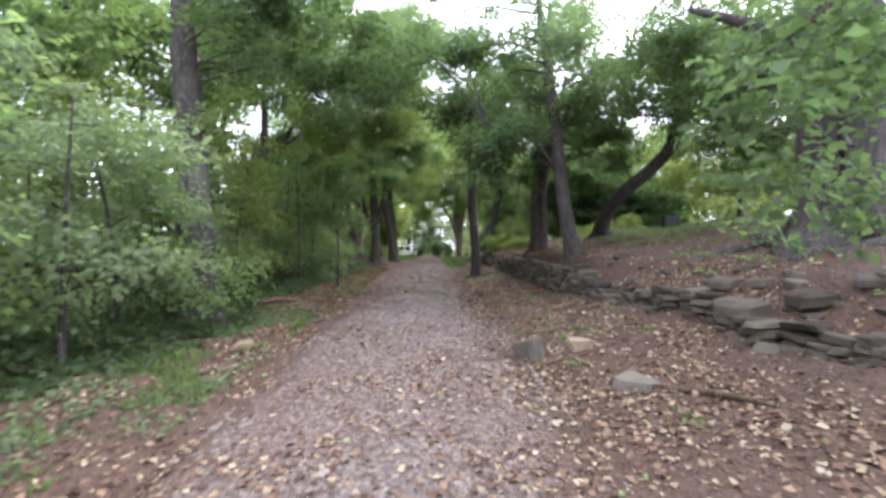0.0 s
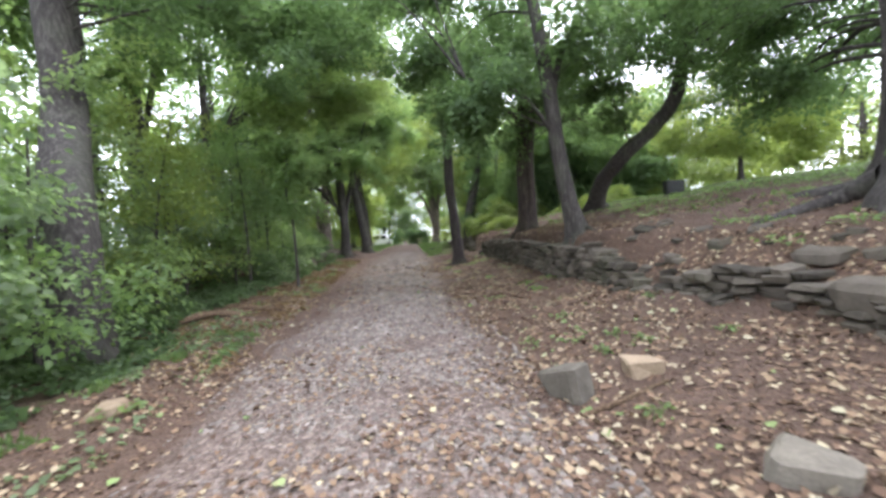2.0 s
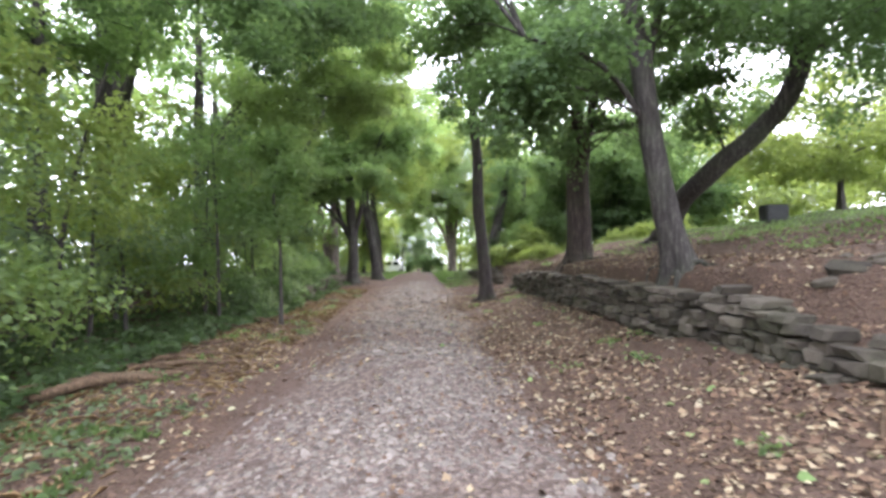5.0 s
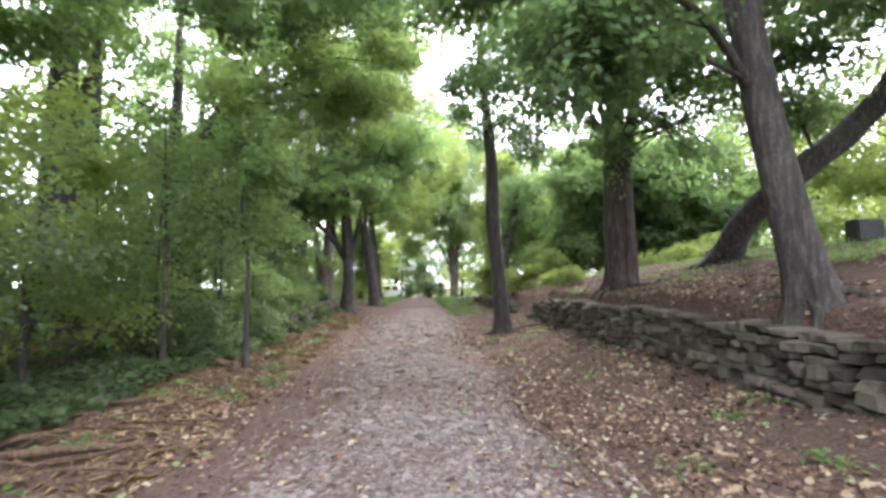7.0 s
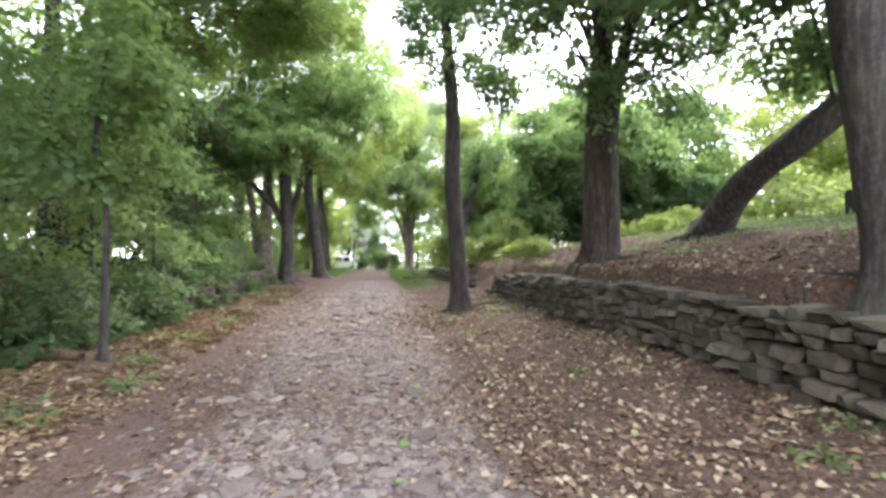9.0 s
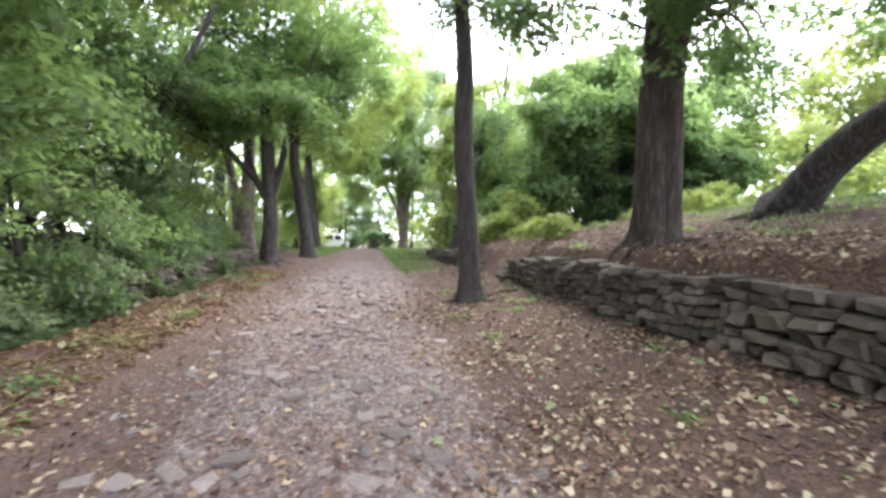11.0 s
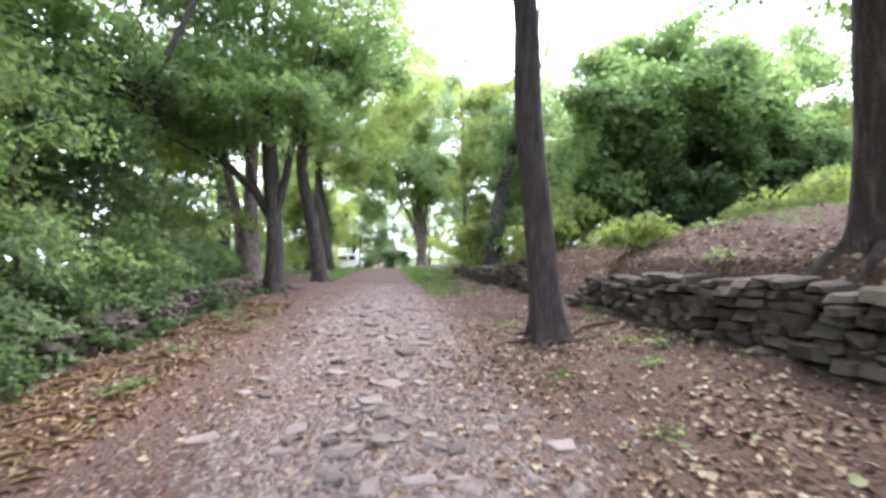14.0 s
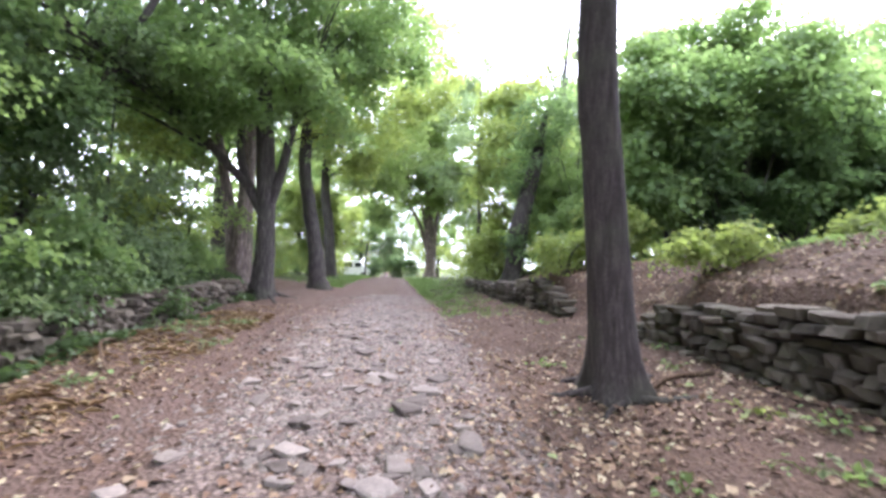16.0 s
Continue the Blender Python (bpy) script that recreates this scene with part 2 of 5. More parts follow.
def thing(name, at, label, category, group="", kind=""):
    ob = new(name)
    ob.location = at
    return tagged(ob, label, category, group, kind)


def spline(pts, step=0.2):
    """Catmull-Rom points through pts, evenly cut."""
    p = np.asarray(pts, float)
    q = np.vstack([2 * p[0] - p[1], p, 2 * p[-1] - p[-2]])
    out = []
    for i in range(1, len(q) - 2):
        n = max(2, int(np.linalg.norm(q[i + 1] - q[i]) / step))
        t = np.linspace(0, 1, n, endpoint=False)[:, None]
        out.append(0.5 * (2 * q[i] + (q[i + 1] - q[i - 1]) * t + (2 * q[i - 1] - 5 * q[i] + 4 * q[i + 1] - q[i + 2]) * t ** 2
                          + (3 * q[i] - q[i - 1] - 3 * q[i + 1] + q[i + 2]) * t ** 3))
    return np.vstack(out + [p[-1:]])


def tube(pts, radii, segs=12, flare=0.0, seed=0, rough=0.05, step=0.2):
    """Vertices and quads of a round limb along pts, thickened at its foot by flare."""
    c = spline(pts, step)
    n = len(c)
    d = np.gradient(c, axis=0)
    d /= np.linalg.norm(d, axis=1)[:, None]
    ref = np.array([0.0, 1.0, 0.0]) if abs(d[0][1]) < 0.8 else np.array([1.0, 0, 0])
    s = np.cross(d, ref)
    s /= np.linalg.norm(s, axis=1)[:, None]
    u = np.cross(s, d)
    along = np.concatenate([[0], np.cumsum(np.linalg.norm(np.diff(c, axis=0), axis=1))])
    r = np.interp(along / along[-1], np.linspace(0, 1, len(radii)), radii)
    a = np.linspace(0, 2 * np.pi, segs, endpoint=False)
    A, S = np.meshgrid(a, along)
    R = r[:, None] * (1 + rough * np.sin(3 * A + S * 1.1 + seed) + rough * 1.6 * value_noise(A * 1.9 + seed * 7, S * 2.3, seed))
    if flare:
        f = np.exp(-S / 0.28)
        R = R * (1 + flare * f * (0.65 + 0.5 * np.sin(4 * A + seed) + 0.3 * np.sin(7 * A + 2 * seed)))
    V = c[:, None, :] + R[..., None] * (np.cos(A)[..., None] * s[:, None, :] + np.sin(A)[..., None] * u[:, None, :])
    i, j = np.meshgrid(np.arange(n - 1), np.arange(segs), indexing="ij")
    k = (j + 1) % segs
    F = np.stack([i * segs + j, i * segs + k, (i + 1) * segs + k, (i + 1) * segs + j], -1).reshape(-1, 4)
    return V.reshape(-1, 3), F


def leaves(rng, base, way, up, length, wide=0.8, full=False):
    """Folded, drooping leaf blades as (vertices, triangles)."""
    way = way / np.linalg.norm(way, axis=1)[:, None]
    side = np.cross(way, up)
    side /= np.linalg.norm(side, axis=1)[:, None] + 1e-9
    up = np.cross(side, way)
    n = len(base)
    L = length[:, None]
    W = L * wide * 0.5 * rng.uniform(0.8, 1.2, (n, 1))
    lift = L * rng.uniform(0.02, 0.2, (n, 1))
    tip = base + way * L - up * L * rng.uniform(0, 0.3, (n, 1))
    if not full:
        q = np.stack([base, base + way * L * 0.45 + side * W + up * lift, tip, base + way * L * 0.45 - side * W + up * lift], 1).reshape(-1, 3)
        o = (np.arange(n) * 4)[:, None, None]
        return q, (np.array([[0, 1, 2], [0, 2, 3]])[None] + o).reshape(-1, 3)
    q = np.stack([base, base + way * L * 0.3 + side * W * 0.85 + up * lift, base + way * L * 0.62 + side * W * 0.8 + up * lift * 0.7, tip,
                  base + way * L * 0.62 - side * W * 0.8 + up * lift * 0.7, base + way * L * 0.3 - side * W * 0.85 + up * lift], 1).reshape(-1, 3)
    o = (np.arange(n) * 6)[:, None, None]
    f = (np.array([[0, 1, 2], [0, 2, 3], [0, 3, 4], [0, 4, 5]])[None] + o).reshape(-1, 3)
    return q, f


def foliage(seed, clumps, size=0.12, spray=0.34, per=14, wide=0.8, hang=0.0, full=False):
    """Leaf sprays that fill clumps (cx, cy, cz, rx, ry, rz, number of leaves)."""
    rng = np.random.default_rng(seed)
    B, D, U, S = [], [], [], []
    for cx, cy, cz, rx, ry, rz, n in clumps:
        m = max(4, int(n / per))
        radii = np.array([rx, ry, rz])
        # boughs give the clump a ragged outline with gaps
        k = max(3, min(9, m // 14))
        ub = rng.normal(size=(k, 3))
        ub /= np.linalg.norm(ub, axis=1)[:, None]
        bough = np.array([cx, cy, cz]) + ub * radii * rng.uniform(0.35, 1.05, (k, 1))
        reach = rng.uniform(0.32, 0.62, (k, 1)) * radii
        pick_b = rng.integers(0, k, m)
        u = rng.normal(size=(m, 3))
        u /= np.linalg.norm(u, axis=1)[:, None]
        c = bough[pick_b] + u * rng.uniform(0, 1, (m, 1)) ** 0.5 * reach[pick_b] * rng.uniform(0.8, 1.35, (m, 1))
        u = c - np.array([cx, cy, cz])
        u /= np.linalg.norm(u, axis=1)[:, None] + 1e-6
        nrm = np.array([0, 0, 0.75]) + u * 0.45 + rng.normal(size=(m, 3)) * 0.22
        nrm /= np.linalg.norm(nrm, axis=1)[:, None]
        e1 = np.cross(nrm, u + rng.normal(size=(m, 3)) * 0.2)
        e1 /= np.linalg.norm(e1, axis=1)[:, None]
        e2 = np.cross(nrm, e1)
        a = rng.uniform(0, 2 * np.pi, (m, per))
        r = spray * rng.uniform(0.1, 1, (m, per)) ** 0.7 * rng.uniform(0.6, 1.3, (m, 1))
        d = np.cos(a)[..., None] * e1[:, None] + np.sin(a)[..., None] * e2[:, None]
        p = c[:, None] + d * r[..., None] + rng.normal(size=(m, per, 3)) * 0.05 * spray / 0.34
        p[..., 2] -= hang * r
        w = d + rng.normal(size=(m, per, 3)) * 0.35
        w[..., 2] -= 0.25
        B.append(p.reshape(-1, 3))
        D.append(w.reshape(-1, 3))
        U.append((nrm[:, None] + rng.normal(size=(m, per, 3)) * 0.35).reshape(-1, 3))
        S.append(rng.uniform(0.55, 1.2, m * per) * size)
    return leaves(rng, np.vstack(B), np.vstack(D), np.vstack(U), np.concatenate(S), wide, full)


def thin(clumps, share):
    """The same clumps with a share of their leaves."""
    return [(*c[:6], int(c[6] * share)) for c in clumps]


def tree(name, label, trunk, radii, clumps, limbs=(), bark=None, leaf=None, size=0.12, spray=0.36, seed=1, flare=0.5, segs=14, group="", twigs=True, roots=0, full=False):
    """A tree with trunk, limbs and crown. trunk and limbs are world points; clumps as in foliage()."""
    bark, leaf = bark or BARK, leaf or LEAF
    trunk = [np.array(p, float) for p in trunk]
    trunk[0][2] = float(land(trunk[0][0], trunk[0][1]))
    base = trunk[0].copy()
    root = thing(name, base, label, "tree", group)
    deep = 0.15 + 1.2 * radii[0]
    v, f = tube(trunk, radii, segs, flare, seed, 0.06, 0.12)
    ring = v[:segs] + np.array([0, 0, -deep]) + (v[:segs] - base) * 0.35
    v, f = np.vstack([ring, v]), np.vstack([np.stack([np.arange(segs), (np.arange(segs) + 1) % segs, (np.arange(segs) + 1) % segs + segs, np.arange(segs) + segs], -1), f + segs])
    part_mesh("trunk", mesh_from("trunk", v - base, f, bark), root)
    rng = np.random.default_rng(seed)
    for k in range(roots):
        a, r = 6.283 * (k + 0.6 * rng.random()) / roots, radii[0]
        pts = []
        for j in range(6):
            d = r * (0.8 + 0.5 * j) * (0.85 + 0.3 * rng.random())
            a += rng.normal() * 0.16
            x, y = base[0] + d * math.cos(a), base[1] + d * math.sin(a)
            pts.append((x, y, float(land(x, y)) + r * (0.3, 0.12, 0.02, -0.03, -0.06, -0.25)[j]))
        v, f = tube(pts, [r * 0.3, r * 0.2, r * 0.13, r * 0.06], 8, 0, seed + k, 0.1, 0.12)
        part_mesh("root", mesh_from("root", v - base, f, bark), root)
    for pts, r0, r1 in limbs:
        v, f = tube(pts, [r0, (r0 + r1) / 2, r1], 9, 0, seed + 3, 0.06)
        part_mesh("limb", mesh_from("limb", v - base, f, bark), root)
    if twigs:
        spine = np.vstack([spline(trunk, 0.3)] + [spline(p, 0.3) for p, _, _ in limbs])
        for c in clumps:
            c3 = np.array(c[:3], float)
            if np.linalg.norm(spine - c3, axis=1).min() > 3.6:
                continue
            low = spine[spine[:, 2] < max(c3[2] - 0.1, spine[:, 2].min() + 0.5)]
            low = low if len(low) else spine
            cost = np.linalg.norm((low - c3) * np.array([1, 1, 0.8]), axis=1)
            s = low[cost.argmin()]
            bend = (s + c3) / 2 + np.array([*rng.normal(size=2) * 0.12, 0.12 * np.linalg.norm(c3 - s)])
            r0 = min(0.01 + 0.008 * np.linalg.norm(c3 - s), 0.045)
            v, f = tube([s, bend, c3], [r0, r0 * 0.6, 0.012], 6, 0, seed, 0.05, 0.35)
            part_mesh("branch", mesh_from("branch", v - base, f, bark), root)
    if clumps:
        v, f = foliage(seed, clumps, size, spray, full=full)
        part_mesh("crown", mesh_from("crown", v - base, f, leaf), root)
    return root


# ---- ground ----
def ground():
    gx = np.concatenate([-7 - 0.3 * (1.13 ** np.arange(52) - 1) / 0.13, np.arange(-6.9, 7.0, 0.1), 7 + 0.3 * (1.13 ** np.arange(52) - 1) / 0.13])
    gy = np.concatenate([-4 - 0.3 * (1.14 ** np.arange(46) - 1) / 0.14, np.arange(-3.9, 34, 0.11), 34 + 0.25 * (1.09 ** np.arange(62) - 1) / 0.09])
    gx, gy = np.sort(gx), np.sort(gy)
    X, Y = np.meshgrid(gx, gy)
    Z = land(X, Y)
    nx, ny = len(gx), len(gy)
    i, j = np.meshgrid(np.arange(ny - 1), np.arange(nx - 1), indexing="ij")
    F = np.stack([i * nx + j, i * nx + j + 1, (i + 1) * nx + j + 1, (i + 1) * nx + j], -1).reshape(-1, 4)
    me = mesh_from("ground", np.stack([X, Y, Z], -1).reshape(-1, 3), F, SOIL)
    l, r, w = lane_left(Y), lane_right(Y), wall_x(Y)
    lane = smooth((X - l + 0.1 - 0.75 * smooth((Y - 8) / 5)) / 0.6) * smooth((r + 0.3 - X) / 0.8)
    dirt = np.exp(-((X - l - 0.35) / 0.6) ** 2) * (0.5 + 0.5 * smooth((Y - 7) / 6)) + 0.75 * smooth((Y - 22) / 8) * smooth((X + 5.2) / 1) * smooth((r + 0.3 - X) / 1)
    grass = 0.42 * smooth((l - 0.5 - X) / 1.2) * (1 - smooth((Y - 8) / 7)) * (1 - smooth((-5.5 - X) / 2))
    grass = np.maximum(grass, 0.85 * smooth((X - w - 2.2) / 3.5))
    grass = np.maximum(grass, 0.8 * smooth((X - r - 0.1) / 0.6) * smooth((Y - 24) / 8))
    grass = np.maximum(grass, 0.9 * smooth((l - 0.1 - X) / 0.6) * smooth((Y - 34) / 5))
    grass = np.maximum(grass, 0.6 * smooth((-6.5 - X) / 4))
    col = np.stack([lane, grass, dirt, np.ones_like(lane)], -1).astype(np.float32)
    a = me.color_attributes.new("zone", 'FLOAT_COLOR', 'POINT')
    a.data.foreach_set("color", col.ravel())
    return tagged(new("ground", me), "gravel lane with leaf litter verges and grassy banks", "ground", kind="structure")


GROUND = ground()


# ---- the walk's trees ----
def spread(seed, cx, cy, cz, rx, ry, rz, count, n, r=0.34):
    """Clumps scattered through an ellipsoid, for a broad ragged crown."""
    rng = np.random.default_rng(seed)
    out = []
    count, n, r = 2 * count, n / 2, 0.78 * r
    for k in range(count):
        u = rng.normal(size=3)
        u *= rng.uniform(0.35, 1) ** 0.6 / np.linalg.norm(u)
        s = rng.uniform(0.75, 1.25) * r
        out.append((cx + u[0] * rx, cy + u[1] * ry, cz + u[2] * rz, rx * s, ry * s, rz * s * 0.8, int(n * rng.uniform(0.7, 1.3))))
    return out


tree("slender_tree", "slender leaning tree with smooth dark bark beside the lane", [(1.6, 19.43, 0), (1.5, 19.43, 1.9), (1.37, 19.43, 3.5), (1.36, 19.43, 5.0), (1.22, 19.43, 7.0), (1.1, 19.5, 9.0), (1.2, 19.6, 10.5)],
     [0.25, 0.21, 0.2, 0.18, 0.14, 0.1, 0.04],
     [(0.9, 19.6, 8.2, 1.1, 1.1, 0.9, 2600), (2.1, 19.2, 9.2, 1.2, 1.2, 0.9, 2600), (1.2, 19.6, 10.8, 1.6, 1.6, 1.0, 3500), (2.6, 19.0, 6.6, 0.7, 0.7, 0.35, 500)] + spread(711, 1.25, 19.4, 7.3, 1.4, 1.2, 1.5, 12, 260, 0.24), seed=11, leaf=LEAF_DARK, flare=0.75, roots=6, bark=BARK_SMOOTH)
tree("twin_stem_tree", "thick red-brown tree of two fused stems on the bank", [(3.9, 16.7, 0), (3.84, 16.7, 2.3), (3.84, 16.7, 4.4), (4.05, 16.66, 7.0), (4.3, 16.7, 11.5)], [0.26, 0.215, 0.205, 0.18, 0.09],
     [(2.2, 15.8, 6.4, 1.5, 1.5, 1.0, 2600), (4.9, 15.2, 6.2, 1.4, 1.4, 1.1, 2600), (3.6, 14.2, 7.2, 1.6, 1.4, 1.1, 2800), (5.6, 17.2, 7.6, 1.9, 1.8, 1.3, 3600), (3.0, 17.6, 9.0, 1.8, 1.8, 1.5, 3200), (4.6, 16.0, 10.5, 2.2, 2.2, 1.5, 4000), (6.3, 14.8, 4.9, 0.9, 0.9, 0.5, 1600), (5.2, 13.6, 5.3, 0.8, 0.8, 0.5, 1500)] + spread(512, 3.5, 15.1, 5.6, 2.6, 1.7, 1.2, 13, 420, 0.26) + spread(612, 4.8, 16.6, 8.0, 3.8, 2.2, 1.5, 18, 380, 0.26) + spread(613, 6.8, 18.6, 6.2, 2.4, 1.5, 1.5, 10, 260, 0.24) + [(2.6, 18.4, 5.7, 1.2, 0.9, 0.5, 700), (1.6, 16.9, 4.9, 0.9, 0.7, 0.4, 500), (3.0, 15.2, 3.9, 0.6, 0.6, 0.35, 420), (5.6, 20.4, 6.5, 0.9, 0.9, 0.5, 520), (4.7, 20.9, 7.0, 0.8, 0.8, 0.4, 380)],
     limbs=[([(4.05, 16.55, 1.0), (4.03, 16.55, 2.6), (4.06, 16.5, 4.4), (4.4, 16.4, 6.2), (4.8, 16.2, 8.2)], 0.19, 0.09), ([(4.05, 16.7, 6.0), (4.8, 18.5, 7.0), (5.4, 20.4, 6.7)], 0.06, 0.02)], bark=BARK_RED, leaf=LEAF_DARK, seed=12, flare=0.7, segs=18, roots=6)
tree("wall_tree", "grey tree leaning over the dry stone wall", [(3.82, 11.84, 0), (3.62, 11.84, 2.2), (3.42, 11.84, 3.3), (3.28, 11.84, 4.6), (3.05, 11.9, 6.6), (2.7, 12.0, 9.0)], [0.21, 0.185, 0.172, 0.155, 0.12, 0.06],
     [(1.0, 11.3, 4.1, 0.75, 0.8, 0.9, 1900), (1.9, 11.6, 4.6, 0.8, 0.9, 0.7, 1800), (0.2, 12.2, 5.6, 1.0, 1.0, 0.7, 2200), (2.4, 12.6, 5.2, 1.0, 0.9, 0.8, 2200), (4.2, 11.6, 5.4, 0.9, 0.9, 0.6, 2000), (2.9, 12.2, 8.2, 2.2, 2.0, 1.6, 3400), (1.0, 12.8, 7.2, 1.5, 1.5, 0.9, 2000), (4.9, 12.4, 6.6, 1.3, 1.3, 0.9, 1800), (3.1, 10.4, 6.5, 1.3, 1.2, 0.8, 1600)] + spread(513, 0.2, 13.8, 7.8, 2.6, 2.4, 1.6, 11, 600),
     limbs=[([(3.3, 11.84, 4.4), (3.6, 11.8, 5.6), (4.3, 11.7, 6.8)], 0.09, 0.04), ([(3.4, 11.84, 3.6), (2.5, 11.6, 4.6), (1.2, 11.3, 4.9)], 0.06, 0.025)], leaf=LEAF_DARK, seed=13, flare=0.5, segs=16, roots=4)
tree("leaning_tree", "dark tree leaning far over the grassy bank", [(6.45, 16.9, 0), (6.32, 15.95, 2.85), (6.42, 15.05, 3.4), (6.78, 14.65, 3.86), (7.2, 14.5, 4.2), (7.55, 14.4, 4.58), (7.8, 14.15, 4.98), (7.92, 13.92, 5.6), (8.0, 13.8, 6.8), (8.15, 13.8, 9.0)], [0.33, 0.27, 0.24, 0.23, 0.22, 0.21, 0.2, 0.18, 0.14, 0.05],
     [(8.6, 14.2, 8.2, 1.3, 1.2, 0.8, 1800), (8.3, 13.5, 6.7, 1.1, 1.0, 0.8, 1100), (10.2, 13.4, 7.4, 1.4, 1.2, 0.8, 1800), (9.6, 12.6, 9.0, 1.8, 1.6, 1.0, 2600), (7.2, 14.6, 8.4, 1.2, 1.2, 0.7, 1800), (10.4, 15.4, 8.8, 1.8, 1.6, 1.0, 2200), (6.8, 18.4, 5.6, 1.3, 1.0, 0.6, 900), (8.4, 19.2, 5.4, 1.2, 1.2, 0.6, 800), (7.6, 18.2, 6.8, 1.4, 1.2, 0.7, 1000), (10.2, 17.6, 6.4, 1.3, 1.2, 0.8, 1200)] + spread(514, 6.4, 13.2, 6.7, 2.0, 1.6, 1.1, 9, 600) + spread(614, 9.0, 14.6, 7.6, 3.4, 2.4, 1.9, 16, 300, 0.26), seed=14, leaf=LEAF_DARK, flare=0.7, roots=6,
     limbs=[([(7.95, 13.9, 5.9), (9.2, 13.6, 6.6), (10.2, 13.3, 7.2)], 0.09, 0.03)])
# Spread 618 adds unseen crown over the lane's start, to shade the ground.
tree("great_tree", "massive old tree with spreading roots on the bank", [(6.85, 6.95, 0), (6.8, 6.95, 2.6), (6.75, 6.95, 4.5), (6.65, 7.05, 7.0), (6.5, 7.2, 10)], [0.7, 0.58, 0.54, 0.48, 0.3],
     [(5.2, 9.5, 6.2, 1.4, 1.2, 1.0, 3600), (7.2, 10.0, 4.6, 1.5, 1.2, 1.0, 3600), (6.6, 9.6, 7.0, 1.8, 1.5, 1.1, 4500), (8.6, 9.2, 5.6, 1.5, 1.5, 1.1, 3400), (4.2, 6.2, 6.6, 1.6, 1.6, 0.9, 4000), (5.2, 5.4, 4.2, 0.8, 0.8, 0.6, 1500), (2.15, 2.95, 2.35, 0.5, 0.45, 0.45, 420), (2.6, 3.0, 3.0, 0.55, 0.5, 0.5, 480), (3.1, 3.1, 2.3, 0.5, 0.5, 0.55, 420), (3.0, 4.0, 1.75, 0.3, 0.3, 0.22, 90), (3.2, 3.0, 3.5, 0.7, 0.5, 0.5, 500)] + spread(515, 8.6, 11.6, 5.6, 2.6, 2.2, 2.0, 10, 800) + spread(516, 7.6, 11.0, 6.4, 2.2, 2.0, 1.7, 10, 650) + spread(517, 10.6, 13.4, 7.4, 3.0, 2.6, 2.3, 12, 650) + spread(618, 3.4, 2.6, 8.6, 4.2, 4.0, 1.3, 24, 700) + spread(617, 9.6, 11.4, 5.4, 3.0, 1.8, 2.0, 14, 330, 0.26),
     limbs=[([(6.7, 7.0, 4.6), (6.1, 7.9, 5.8), (5.4, 9.0, 6.8)], 0.2, 0.06), ([(6.8, 7.1, 3.6), (7.3, 8.0, 4.6), (8.0, 9.0, 5.6)], 0.2, 0.05), ([(6.7, 6.8, 4.4), (5.0, 4.8, 4.8), (3.2, 3.1, 3.6), (2.3, 2.9, 2.9)], 0.055, 0.012)],
     seed=15, leaf=LEAF_DARK, size=0.1, flare=0.8, segs=28, roots=8)

# left of the lane
tree("forked_tree", "tall forked tree with dark bark at the lane's edge", [(-4.68, 27.95, 0), (-4.64, 27.95, 1.7), (-4.68, 27.95, 3.0), (-4.78, 27.95, 5.0), (-4.9, 28, 9.0), (-4.8, 28, 11.5)], [0.31, 0.26, 0.27, 0.16, 0.1, 0.04],
     thin([(-5.0, 27.0, 7.3, 2.0, 1.6, 1.1, 3600), (-3.0, 27.0, 6.7, 1.5, 1.4, 0.8, 2600), (-7.4, 26.6, 6.6, 1.8, 1.5, 0.9, 3000), (-4.2, 27.4, 9.8, 2.8, 2.4, 1.7, 6500), (-1.6, 28.2, 8.2, 1.7, 1.8, 1.4, 4800), (-7.4, 27.6, 9.4, 2.4, 2.2, 1.6, 6000), (-4.6, 28, 12.2, 3.0, 2.8, 1.6, 7000), (-2.4, 27.6, 5.2, 0.8, 0.8, 0.4, 700), (-6.6, 25.6, 5.6, 1.3, 1.2, 0.6, 1500), (-0.6, 29.4, 10.6, 1.6, 1.8, 1.2, 2800)] + spread(521, -4.4, 27.4, 10.2, 4.6, 3.2, 3.6, 22, 1000) + spread(721, -5.0, 25.6, 5.9, 2.7, 1.6, 1.2, 13, 650) + spread(621, -9.2, 26.4, 8.6, 3.6, 3.0, 3.0, 14, 850) + spread(622, -8.8, 23.6, 6.4, 3.0, 2.2, 2.0, 12, 800), 0.78),
     limbs=[([(-4.68, 27.95, 2.7), (-5.15, 27.9, 3.6), (-5.45, 27.9, 4.6), (-5.4, 27.9, 6.2)], 0.16, 0.08), ([(-4.66, 27.95, 2.9), (-4.3, 27.95, 4.1), (-4.0, 27.9, 5.4), (-3.4, 27.8, 7.4)], 0.17, 0.07),
            ([(-5.15, 27.9, 3.6), (-6.3, 26.7, 5.0), (-7.4, 25.4, 6.1), (-8.6, 24.0, 6.9)], 0.13, 0.05)], seed=21, leaf=LEAF, size=0.15, spray=0.45, flare=0.5, roots=5)
